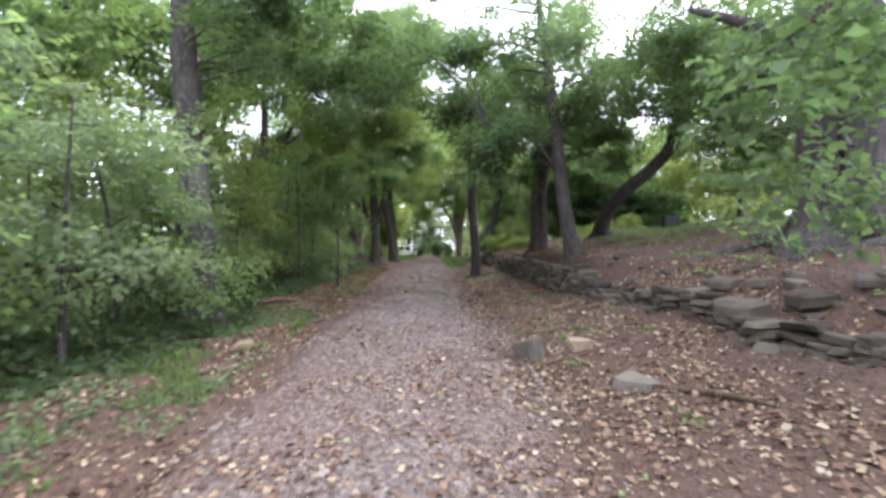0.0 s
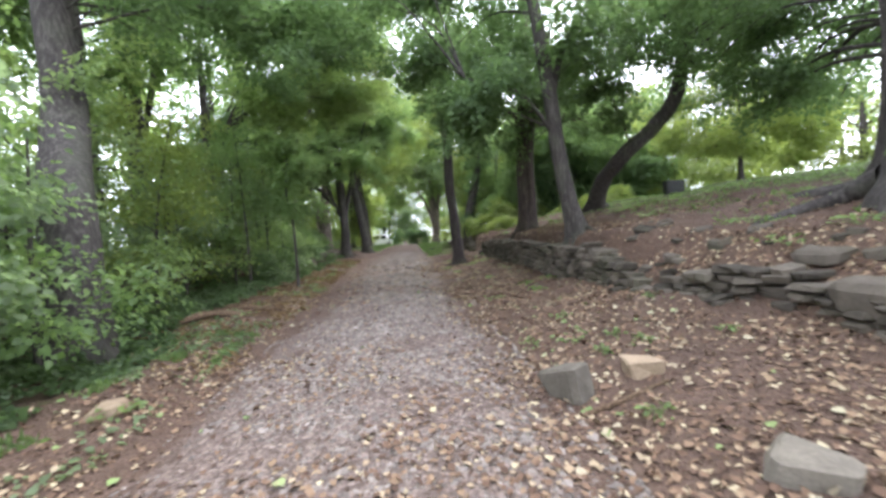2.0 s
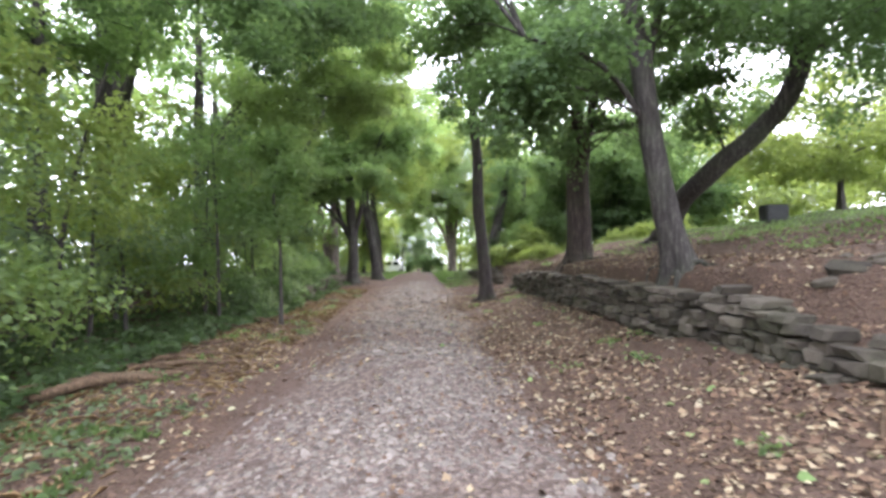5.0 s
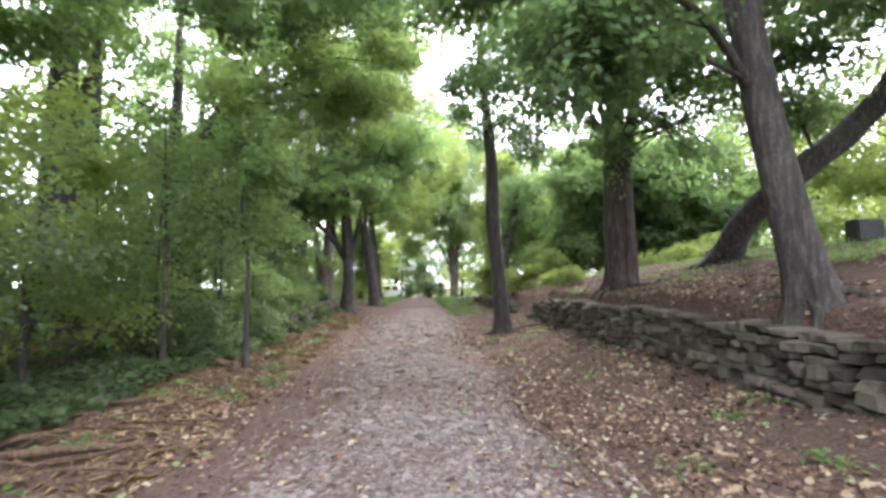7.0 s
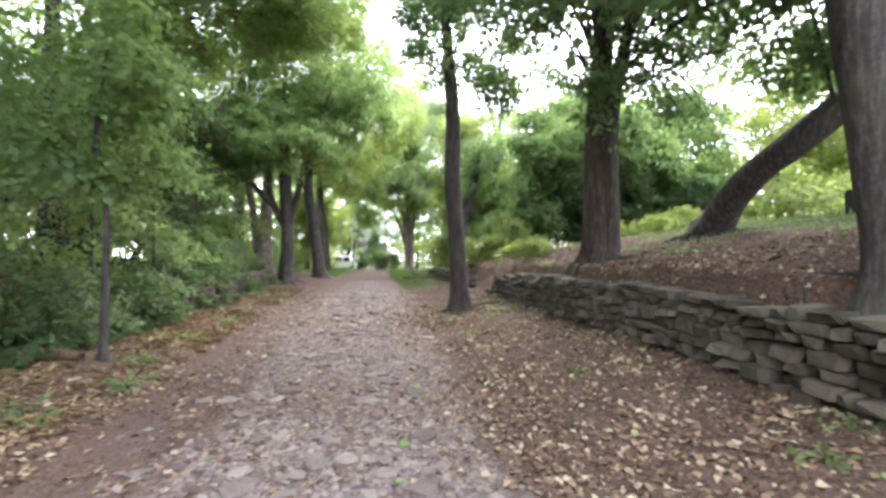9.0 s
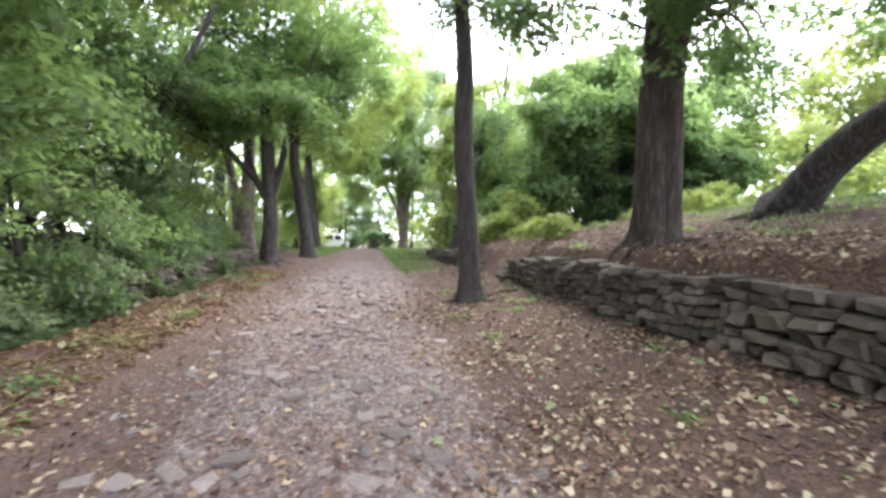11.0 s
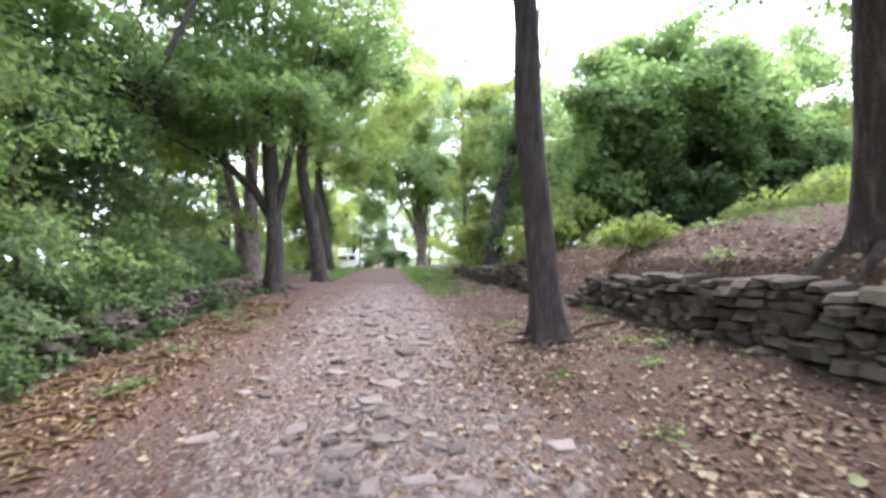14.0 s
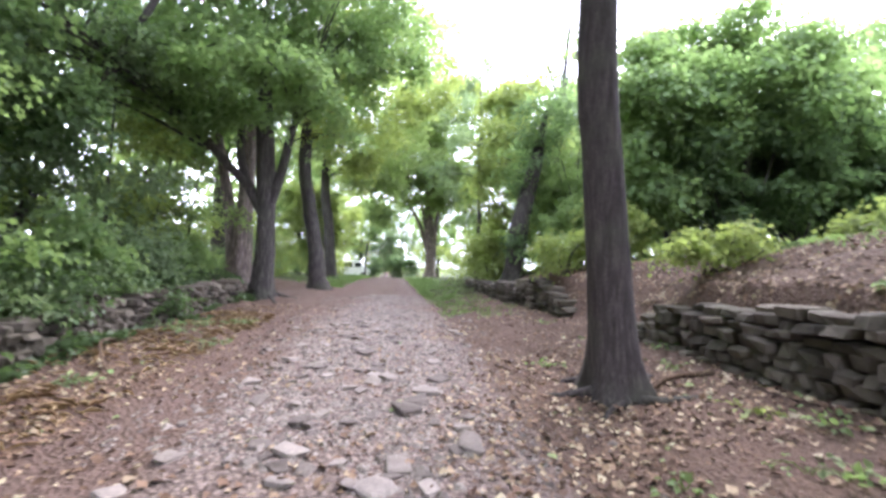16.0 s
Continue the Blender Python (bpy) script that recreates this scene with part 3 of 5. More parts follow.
tree("streaked_tree", "pale tree of two stems with peeling streaked bark", [(-6.62, 31.5, 0), (-6.6, 31.5, 2.8), (-6.52, 31.5, 5.0), (-6.3, 31.5, 9.0)], [0.42, 0.29, 0.24, 0.1],
     [(-7.6, 31.0, 8.0, 2.2, 2.0, 1.5, 5200), (-5.6, 31.6, 9.6, 2.2, 2.0, 1.5, 5200), (-9.0, 30.6, 5.6, 1.6, 1.5, 1.2, 2600)] + spread(522, -9.0, 31.0, 8.0, 3.6, 2.8, 4.0, 14, 900),
     limbs=[([(-6.85, 31.5, 0.7), (-7.1, 31.5, 3.2), (-7.5, 31.5, 5.3), (-8.0, 31.4, 8.0)], 0.27, 0.1)], bark=BARK_PALE, seed=22, size=0.15, spray=0.45, flare=0.7)
tree("curved_tree", "grey tree with a curved trunk by the lane", [(-3.95, 32.5, 0), (-4.12, 32.5, 2.05), (-4.42, 32.5, 3.9), (-4.67, 32.5, 5.8), (-4.5, 32.6, 10)], [0.34, 0.29, 0.25, 0.2, 0.06],
     thin([(-3.6, 32.4, 7.6, 2.0, 1.9, 1.5, 4800), (-2.2, 33.6, 6.2, 1.4, 1.5, 1.1, 3200), (-4.4, 33.0, 10.6, 2.4, 2.2, 1.6, 4200)] + spread(523, -2.6, 33.4, 9.8, 3.4, 3.0, 3.8, 15, 850) + spread(723, -0.6, 34.0, 11.5, 3.0, 2.4, 3.6, 18, 650), 0.6), seed=23, leaf=LEAF_BRIGHT, size=0.16, spray=0.45, flare=0.6)
tree("far_lane_tree", "tall dark tree further along the lane", [(-4.85, 41.0, 0), (-5.08, 41.0, 3.8), (-5.4, 41.0, 6.3), (-5.2, 41, 11)], [0.36, 0.3, 0.25, 0.08],
     thin([(-4.6, 41, 8.6, 2.4, 2.2, 1.7, 4200), (-2.6, 42.0, 7.0, 1.7, 1.7, 1.1, 2800), (-4.8, 42, 12.5, 3.0, 2.6, 1.8, 4500), (-7.2, 41, 8.0, 2.2, 2.0, 1.6, 2600)] + spread(524, -3.6, 41.5, 11.0, 4.6, 3.5, 5.5, 24, 900), 0.6), seed=24, leaf=LEAF_CROWN, size=0.24, spray=0.6)
tree("many_stemmed_tree", "many-stemmed tree with spreading pale limbs", [(1.9, 49.7, 0), (1.85, 49.7, 3.4), (1.6, 49.7, 7.3), (1.5, 49.7, 13)], [0.42, 0.34, 0.22, 0.1],
     [(1.4, 49.0, 9.4, 2.6, 2.2, 1.9, 4200), (-1.2, 49.2, 8.6, 2.0, 1.8, 1.4, 3000), (3.6, 48.6, 8.6, 2.4, 2.0, 1.8, 3400), (-2.4, 50, 5.9, 1.6, 1.5, 0.9, 2000), (1.5, 50, 13.0, 3.0, 2.6, 1.9, 4500), (-1.0, 51, 12.0, 2.4, 2.4, 1.7, 3200), (4.4, 47.8, 5.6, 2.0, 1.6, 1.6, 2400)] + spread(525, 2.0, 49.7, 11.6, 6.4, 4.0, 7.2, 40, 900),
     limbs=[([(1.7, 49.7, 2.6), (0.6, 49.7, 5.6), (-1.2, 49.7, 8.1)], 0.2, 0.08), ([(2.05, 49.7, 1.0), (2.3, 49.7, 5.0), (3.0, 49.7, 9.0)], 0.26, 0.1), ([(1.7, 49.7, 3.0), (1.2, 49.7, 6.0), (0.5, 49.7, 9.6)], 0.2, 0.08)], bark=BARK_PALE, leaf=LEAF_CROWN, seed=25, size=0.26, spray=0.6, flare=0.8)
tree("ivied_trunk_tree", "leaning dead trunk wrapped in ivy above the ruined wall", [(3.2, 29.0, 0), (3.35, 29, 2.7), (3.65, 29, 4.0), (4.0, 29, 5.4), (4.3, 29, 7.0)], [0.3, 0.32, 0.28, 0.2, 0.06],
     [(3.3, 28.9, 2.0, 0.5, 0.5, 0.9, 900), (3.6, 28.9, 3.8, 0.5, 0.5, 0.9, 900), (4.0, 28.8, 5.4, 0.9, 0.8, 0.9, 1500), (4.6, 28.6, 6.8, 1.4, 1.2, 1.0, 2400)], seed=26, leaf=LEAF_DARK, twigs=False)
tree("bare_topped_tree", "thin tall tree with almost bare upper branches", [(5.6, 32.0, 0), (5.8, 32, 5), (6.1, 32, 9.2), (6.45, 32, 12.8), (6.6, 32, 15)], [0.22, 0.18, 0.13, 0.08, 0.03],
     [(5.2, 31.8, 5.4, 1.6, 1.4, 1.4, 1800), (6.9, 32, 11.5, 0.5, 0.5, 0.6, 160)], limbs=[([(6.1, 32, 9.0), (6.6, 32, 10.6), (7.3, 32, 12.6)], 0.06, 0.02), ([(6.0, 32, 8.4), (5.4, 32, 10.4), (5.1, 32, 12.2)], 0.05, 0.02)], seed=27, size=0.16, spray=0.45)
tree("ivied_wood_tree", "tall wood tree with ivy round its trunk", [(-9.9, 17.9, 0), (-10.2, 18.1, 3), (-10.6, 18.4, 7), (-10.8, 18.5, 13)], [0.42, 0.36, 0.3, 0.15],
     [(-9.9, 17.6, 2.2, 0.7, 0.7, 1.3, 1600), (-10.5, 18.3, 11.5, 2.5, 2.5, 1.6, 4000), (-8.2, 17.4, 9.6, 1.5, 1.5, 1.0, 2200)], limbs=[([(-10.4, 18.3, 5), (-9.6, 18.2, 8), (-9.2, 18.0, 11)], 0.14, 0.05)], seed=31, leaf=LEAF)
tree("verge_tree", "big leaning tree half hidden by undergrowth", [(-4.7, 7.9, 0), (-5.1, 8.4, 2.0), (-5.9, 9.5, 4.0), (-6.4, 10.0, 7.0), (-6.6, 10.2, 11)], [0.37, 0.33, 0.3, 0.25, 0.12],
     [(-4.6, 9.0, 7.4, 1.8, 1.6, 1.0, 4200), (-6.4, 12.0, 8.2, 1.8, 1.6, 1.2, 3800), (-3.2, 9.6, 8.6, 1.6, 1.6, 1.0, 2600)] + spread(532, -3.9, 12.0, 7.2, 2.7, 3.0, 2.0, 18, 700) + spread(733, -3.2, 14.6, 8.4, 3.0, 2.4, 1.5, 16, 750) + spread(633, -4.6, 16.8, 9.8, 3.0, 2.6, 1.9, 13, 750) + spread(634, -1.8, 17.2, 9.9, 2.4, 2.2, 1.4, 10, 700), seed=32, leaf=LEAF_DARK)
tree("wood_tree", "tall dark wood tree with a straight trunk", [(-12.1, 13.0, 0), (-12.1, 13.0, 5), (-12.0, 13, 12)], [0.42, 0.38, 0.2], [(-10.0, 11.0, 6.4, 1.5, 1.5, 1.0, 1600)] + spread(533, -10.0, 14.0, 9.6, 4.0, 4.0, 2.6, 16, 800), seed=33)
tree("wood_tree", "tall dark wood tree with a straight trunk", [(-13.4, 22.7, 0), (-13.4, 22.7, 6), (-13.3, 22.7, 13)], [0.36, 0.32, 0.15], [(-13, 22, 11, 2.8, 2.6, 1.8, 4200)], seed=34)
tree("wood_tree", "tall dark wood tree with a straight trunk", [(-9.8, 37.0, 0), (-9.8, 37.0, 5), (-9.6, 37, 11)], [0.36, 0.3, 0.15], [(-9.4, 36, 8, 2.8, 2.4, 2.0, 4200), (-8, 37, 11, 2.6, 2.4, 1.8, 3600)], seed=35, size=0.16)
tree("wood_tree", "dark leafy wood tree with a low crown", [(-10.6, 24.6, 0), (-10.4, 24.4, 3.5), (-10.0, 24.0, 7.0)], [0.2, 0.15, 0.05], spread(739, -9.2, 23.2, 5.0, 3.2, 1.8, 3.0, 18, 850), seed=43, leaf=LEAF_DARK, size=0.14)
tree("field_tree", "small light green tree standing in the grass", [(13.4, 18.4, 0), (13.4, 18.4, 3.6), (13.4, 18.4, 6.0)], [0.1, 0.08, 0.04],
     [(13.0, 18.0, 4.6, 2.4, 2.0, 0.7, 3600), (15.0, 18.6, 5.6, 2.2, 2.0, 0.9, 3200), (11.4, 18.6, 5.4, 1.8, 1.6, 0.8, 2600), (13.4, 18.4, 6.8, 2.4, 2.2, 0.9, 2600), (16.6, 18.6, 5.0, 1.8, 1.6, 0.7, 1800), (17.4, 20.0, 6.4, 2.2, 2.0, 0.9, 2200)] + spread(536, 13.8, 19.0, 6.0, 4.6, 3.0, 1.9, 18, 650), seed=36, leaf=LEAF_BRIGHT, size=0.13)
for x, y, seed in ((20.0, 19.5, 37), (25.0, 25.0, 38), (23.0, 14.0, 39), (19.0, 27.0, 40)):
    tree("field_tree", "light green tree at the far side of the grass", [(x, y, 0), (x + 0.1, y, 4.2), (x, y, 7.5)], [0.16, 0.12, 0.04], spread(640 + seed, x, y, 5.6, 4.2, 3.4, 2.4, 15, 600), seed=seed, leaf=LEAF_BRIGHT, size=0.18, spray=0.45)
for x, y, cz, rx, rz, seed, leaf in ((5.0, 34.5, 7.0, 2.4, 3.8, 61, LEAF_BRIGHT), (8.6, 37.5, 8.0, 3.2, 4.8, 62, LEAF_CROWN), (4.4, 42.0, 10.0, 3.0, 6.0, 63, LEAF_PALE), (11.5, 33.0, 6.0, 3.0, 3.0, 64, LEAF_PALE), (-8.6, 48.0, 7.0, 3.0, 4.0, 65, LEAF), (-7.4, 57.0, 7.5, 3.2, 4.5, 66, LEAF_BRIGHT), (15.5, 30.0, 6.4, 3.4, 3.6, 67, LEAF), (12.5, 36.5, 7.2, 3.0, 3.6, 68, LEAF), (-5.6, 67.0, 6.0, 3.0, 4.2, 69, LEAF), (-0.6, 70.0, 6.4, 3.4, 4.6, 70, LEAF_PALE), (3.6, 62.0, 6.2, 2.8, 4.2, 71, LEAF), (-8.2, 62.0, 6.0, 2.6, 4.4, 72, LEAF_BRIGHT), (-6.8, 44.0, 4.6, 1.8, 3.0, 73, LEAF_BRIGHT), (10.6, 31.5, 8.2, 3.0, 3.6, 74, LEAF)):
    tree("background_tree", "leafy tree standing behind the lane's shrubs", [(x, y, 0), (x + 0.1, y, cz * 0.6), (x, y, cz + rz * 0.7)], [0.2, 0.15, 0.05], spread(700 + seed, x, y, cz, rx, rx, rz, 22, 600), seed=seed, leaf=leaf, size=0.2, spray=0.5, group="trees behind the shrubs")
# The last two stand unseen behind the start, added to darken the ground there.
for x, y, cz, rx, rz, seed in ((-13.5, 15.0, 9.6, 3.4, 3.4, 71), (-15.5, 21.0, 10.4, 3.6, 3.6, 72), (-9.5, 21.5, 11.6, 3.2, 2.8, 73), (-12.0, 27.5, 11.6, 3.4, 3.4, 74), (-6.6, 23.5, 12.6, 3.0, 2.2, 75), (-2.6, 24.6, 13.6, 2.8, 1.8, 76), (-4.6, 30.5, 14.6, 3.2, 2.0, 77), (-14.5, 8.5, 8.6, 3.4, 3.4, 78), (-11.4, 9.4, 7.6, 3.0, 2.6, 79), (-12.6, 4.6, 8.0, 3.2, 3.0, 80), (-10.2, 15.6, 8.8, 2.6, 2.2, 81), (-9.0, -1.5, 8.6, 4.0, 2.2, 82), (-10.5, -7.0, 8.0, 3.8, 3.0, 83)):
    far = 2.2 if x > -8 else 0.0
    tree("canopy_tree", "tall wood tree with a high open crown, some unseen and added for shade", [(x - 3 * far, y + 0.2, 0), (x - 1.4 * far, y + 0.1, cz * 0.6), (x, y, cz + rz * 0.6)], [0.1, 0.07, 0.03] if far else [0.24, 0.19, 0.05], spread(800 + seed, x, y, cz, rx, rx, rz, 15, 420), seed=seed, leaf=LEAF, size=0.2, spray=0.5, group="tall trees of the wood")


# ---- undergrowth and shrubs ----
def shrub(name, label, x, y, clumps, leaf, size=0.1, spray=0.3, seed=1, stems=5, category="shrub", group="", hang=0.0):
    """A shrub of thin stems and leaf sprays; clumps relative to its foot."""
    z = float(land(x, y)) - 0.03
    root = thing(name, (x, y, z), label, category, group)
    rng = np.random.default_rng(seed)
    for k in range(stems):
        c = clumps[k % len(clumps)]
        end = np.array(c[:3]) + rng.normal(size=3) * np.array([0.3, 0.3, 0.15]) * c[3]
        foot = np.array([*rng.normal(size=2) * 0.12, 0])
        bend = foot * 0.5 + end * 0.5 + np.array([*rng.normal(size=2) * 0.1, 0.1])
        r = 0.012 + 0.006 * np.linalg.norm(end)
        v, f = tube([foot, bend, end], [r, r * 0.7, 0.006], 6, 0, seed + k, 0.05, 0.3)
        part_mesh("stem", mesh_from("stem", v, f, BARK), root)
    v, f = foliage(seed, clumps, size, spray, hang=hang)
    part_mesh("foliage", mesh_from("foliage", v, f, leaf), root)
    return root


def sapling(x, y, h, spread, n, leaf, seed, size=0.11, low=0.25):
    """A young wood tree with leaf layers from low on its stem upwards."""
    rng = np.random.default_rng(seed)
    clumps, k = [], 5
    for i in range(k):
        zc = h * (low + (1 - low) * (i + 0.5) / k)
        r = spread * (0.75 + 0.35 * rng.random()) * (1 - 0.35 * i / k)
        a = rng.uniform(0, 6.28)
        clumps.append((x + 0.45 * r * math.cos(a), y + 0.45 * r * math.sin(a), float(land(x, y)) + zc, r, r, h * 0.11 + 0.12, n // k))
    lean = rng.normal(size=2) * 0.06 * h
    return tree("sapling", "young leafy tree in the undergrowth", [(x, y, 0), (x + lean[0] * 0.3, y + lean[1] * 0.3, h * 0.5), (x + lean[0], y + lean[1], h * 0.97)], [0.028 + 0.004 * h, 0.026, 0.01],
                clumps, leaf=leaf, size=size, seed=seed, segs=8, group="saplings in the wood", flare=0.3, full=x > -6)


pick = random.Random(5)
y, k = 1.8, 0
while y < 21:
    late = max(0.0, (y - 17.5) / 3.5)
    back = 1.3 if 8.2 < y < 14 else 1.0 if y > 15.5 else 0.0
    sapling(-4.35 - 0.8 * pick.random() - 0.3 * late - back, y, (3.3 + 1.9 * pick.random() - 0.8 * late) if y > 9 else 2.9 + 0.7 * pick.random(), 1.2, 3400 if y < 12 else 2500, (LEAF_PALE, LEAF, LEAF_PALE)[k % 3] if y < 8 else (LEAF_CROWN, LEAF_BRIGHT, LEAF_PALE)[k % 3] if y < 14.5 else (LEAF, LEAF_PALE)[k % 2], 100 + k, 0.095, low=0.16)
    y, k = y + 1.1 + 0.4 * pick.random(), k + 1
y = 0.5
while y < 32:
    h = 4.6 + 2.2 * pick.random()
    sapling(-7.3 - 1.9 * pick.random(), y, min(h, 4.6) if 11 < y < 22 else h, 1.6, 3200, (LEAF_PALE, LEAF_BRIGHT, LEAF_CROWN)[k % 3], 100 + k, 0.14, 0.12)
    y, k = y + 1.7 + 0.8 * pick.random(), k + 1
for x, y, r, h in ((-6.1, 22.4, 0.8, 1.2), (-6.3, 24.4, 0.9, 1.0), (-6.2, 26.4, 0.7, 0.9), (-7.4, 23.2, 1.4, 2.2), (-7.8, 26.6, 1.5, 2.0), (-8.8, 29.4, 1.5, 2.2), (-7.6, 33.6, 1.4, 1.6), (-7.4, 38, 1.6, 2.0), (-7.5, 44, 1.8, 2.4)):
    shrub("wood_edge_shrub", "leafy green shrub at the edge of the wood", x, y, [(0, 0, h * 0.5, r, r, h * 0.5, 2400), (0.2, 0.1, h * 0.95, r * 0.6, r * 0.6, h * 0.3, 900)], (LEAF, LEAF_PALE, LEAF_BRIGHT)[int(10 * h) % 3], 0.11, 0.32, int(300 + 10 * y), group="shrubs at the wood's edge")
sapling_stem = tree("verge_sapling", "thin crooked sapling standing at the verge", [(-3.83, 14.9, 0), (-3.84, 14.9, 1.2), (-3.86, 14.9, 2.0), (-4.0, 14.9, 3.0), (-3.9, 14.9, 4.2)], [0.05, 0.04, 0.035, 0.03, 0.012],
     [(-4.3, 14.9, 2.6, 0.8, 0.8, 0.4, 1300), (-3.7, 15.1, 3.6, 0.9, 0.9, 0.5, 1500), (-4.4, 15.2, 4.4, 1.0, 1.0, 0.5, 1500), (-3.4, 15.4, 2.6, 0.5, 0.6, 0.35, 500)], seed=41, segs=8, flare=0.4)
tree("overhanging_tree", "dark leafy tree reaching over the lane", [(-9.0, 21.6, 0), (-8.9, 21.6, 5), (-7.8, 21.2, 7.8), (-4.4, 20.4, 9.6)], [0.2, 0.14, 0.09, 0.04],
     [(-2.9, 19.6, 7.2, 1.5, 1.5, 1.1, 4200), (-4.6, 20, 7.0, 1.6, 1.6, 1.1, 4200), (-3.6, 20.4, 9.4, 2.2, 2.0, 1.4, 5600), (-6.4, 19.6, 7.6, 1.8, 1.8, 1.3, 4200), (-5.6, 18.0, 9.0, 2.0, 2.0, 1.3, 3200)] + spread(542, -3.0, 20.0, 8.8, 2.7, 2.2, 2.2, 14, 1000), seed=42, leaf=LEAF_CROWN)

for x, y, r, h, n, leaf, seed in ((3.3, 24.6, 0.8, 0.9, 2200, LEAF_BRIGHT, 1), (4.6, 25.6, 1.1, 1.5, 3200, LEAF_BRIGHT, 2), (2.9, 30.4, 1.2, 1.6, 3000, LEAF_BRIGHT, 3), (4.4, 27.4, 1.3, 1.9, 3200, LEAF, 4),
                                  (3.0, 34.0, 1.4, 2.0, 2800, LEAF_BRIGHT, 5), (5.6, 30.0, 1.8, 2.6, 3600, LEAF, 6), (4.0, 38.5, 1.7, 2.4, 2600, LEAF_BRIGHT, 7), (6.5, 35, 2.4, 3.6, 4200, LEAF_PALE, 8), (5.2, 43, 2.0, 3.0, 2800, LEAF, 9),
                                  (6.9, 21.2, 0.5, 0.45, 900, LEAF_BRIGHT, 10), (7.6, 20.6, 0.8, 0.5, 1200, LEAF_BRIGHT, 11), (9.5, 22.5, 1.2, 1.0, 1800, LEAF_BRIGHT, 12)):
    shrub("bank_shrub", "yellowish green shrub on the bank", x, y, [(0, 0, h * 0.55, r, r, h * 0.5, int(n * 0.65)), (0.3 * r, -0.3 * r, h * 0.95, 0.6 * r, 0.6 * r, h * 0.3, int(n * 0.35))], leaf, 0.11 if y < 30 else 0.15, 0.32, 200 + seed, group="shrubs on the bank")
shrub("weeping_shrub", "low yellow-green shrub with drooping sprays", 3.9, 20.9, [(-0.05, -0.1, 0.68, 0.6, 0.5, 0.16, 1000), (0.5, 0, 0.56, 0.45, 0.4, 0.15, 600), (-0.55, -0.2, 0.42, 0.4, 0.35, 0.15, 520)], LEAF_BRIGHT, 0.085, 0.26, 231, hang=1.0)
shrub("great_bush", "huge rounded bush arching over a dark hollow", 8.4, 25.6, [(-2.6, 0, 1.6, 1.0, 1.0, 1.3, 2600), (-2.0, 0, 3.4, 1.4, 1.3, 1.2, 3000), (0, 0.8, 2.0, 2.0, 1.0, 1.6, 3600), (2.6, 0.5, 2.0, 1.4, 1.2, 1.5, 2600)] + spread(632, 0.4, 0.2, 4.5, 4.2, 2.0, 2.0, 52, 900) + spread(635, 1.2, 2.2, 2.4, 4.0, 1.0, 2.0, 22, 1100), LEAF, 0.16, 0.42, 232, 12)
# Dark leaves added to stand in for the deep shade in the bush's hollow.
shrub("hollow_shade_filler", "dense dark thicket added to stand for shade in the bush's hollow", 10.3, 25.6, spread(636, 0.2, 0, 2.2, 4.0, 1.2, 2.0, 30, 1100) + [(0, 0.3, 1.2, 3.4, 1.0, 1.2, 3600)], LEAF_DARK, 0.16, 0.42, 236, 10)
shrub("great_bush", "big green bush on the bank", 13.2, 27.0, [(0, 0, 2.4, 2.4, 2.0, 2.0, 4000)] + spread(633, 0, 0, 4.8, 3.4, 2.4, 2.9, 18, 700), LEAF, 0.15, 0.42, 233, 9)
shrub("great_bush", "big green bush on the bank", 6.4, 30.5, [(0, 0, 2.6, 1.7, 1.5, 1.9, 3600)] + spread(634, -0.2, 0, 4.4, 2.4, 1.8, 2.4, 10, 800), LEAF, 0.15, 0.42, 234, 9)


for k in range(9):
    y = 15.6 + 0.95 * k
    h = 0.95 - 0.05 * k
    shrub("ivy_thicket", "low thicket of ivy and leafy weeds over the old wall", -4.8 - 0.2 * pick.random() - (0.3 if y > 17.5 else 0.0), y, [(0, 0, h * 0.45, 0.55, 0.7, h * 0.45, 900), (-0.4, 0.2, h * 0.85, 0.5, 0.6, h * 0.3, 600)], (IVY, LEAF_PALE)[k % 2], 0.085, 0.26, 260 + k, 4, group="thickets over the low wall")


def ivy_bed():
    rng = np.random.default_rng(61)
    n = 52000
    Y = rng.uniform(-2.5, 29, n) ** 1.0
    X = -3.45 - np.abs(rng.normal(size=n)) * 2.0 - 0.85 * smooth((Y - 7) / 3)
    keep = fbm(X * 0.8, Y * 0.8, 21) + 0.35 * smooth((-3.6 - X) / 0.8) - 0.25 * smooth((2 - Y) / 3) - 0.5 * smooth((Y - 16) / 3) * smooth((X + 4.9) / 0.5) > 0.02
    X, Y = X[keep], Y[keep]
    hill = np.clip(fbm(X * 1.3, Y * 1.3, 33) + 0.3, 0, 1)
    lump = 0.55 * hill * smooth((-3.7 - X) / 0.9)
    Z = land(X, Y) + 0.03 + lump * rng.uniform(0.35, 1, len(X))
    D = rng.normal(size=(len(X), 3)) * np.array([1, 1, 0.25])
    U = np.array([0.25, -0.1, 1.0]) + rng.normal(size=(len(X), 3)) * 0.45
    v, f = leaves(rng, np.stack([X, Y, Z], -1), D, U, rng.uniform(0.05, 0.12, len(X)), 0.95)
    return tagged(new("ivy_ground_cover", mesh_from("ivy_ground_cover", v, f, IVY)), "dark green ivy and weeds covering the wood floor", "ground cover", kind="stuff")


ivy_bed()


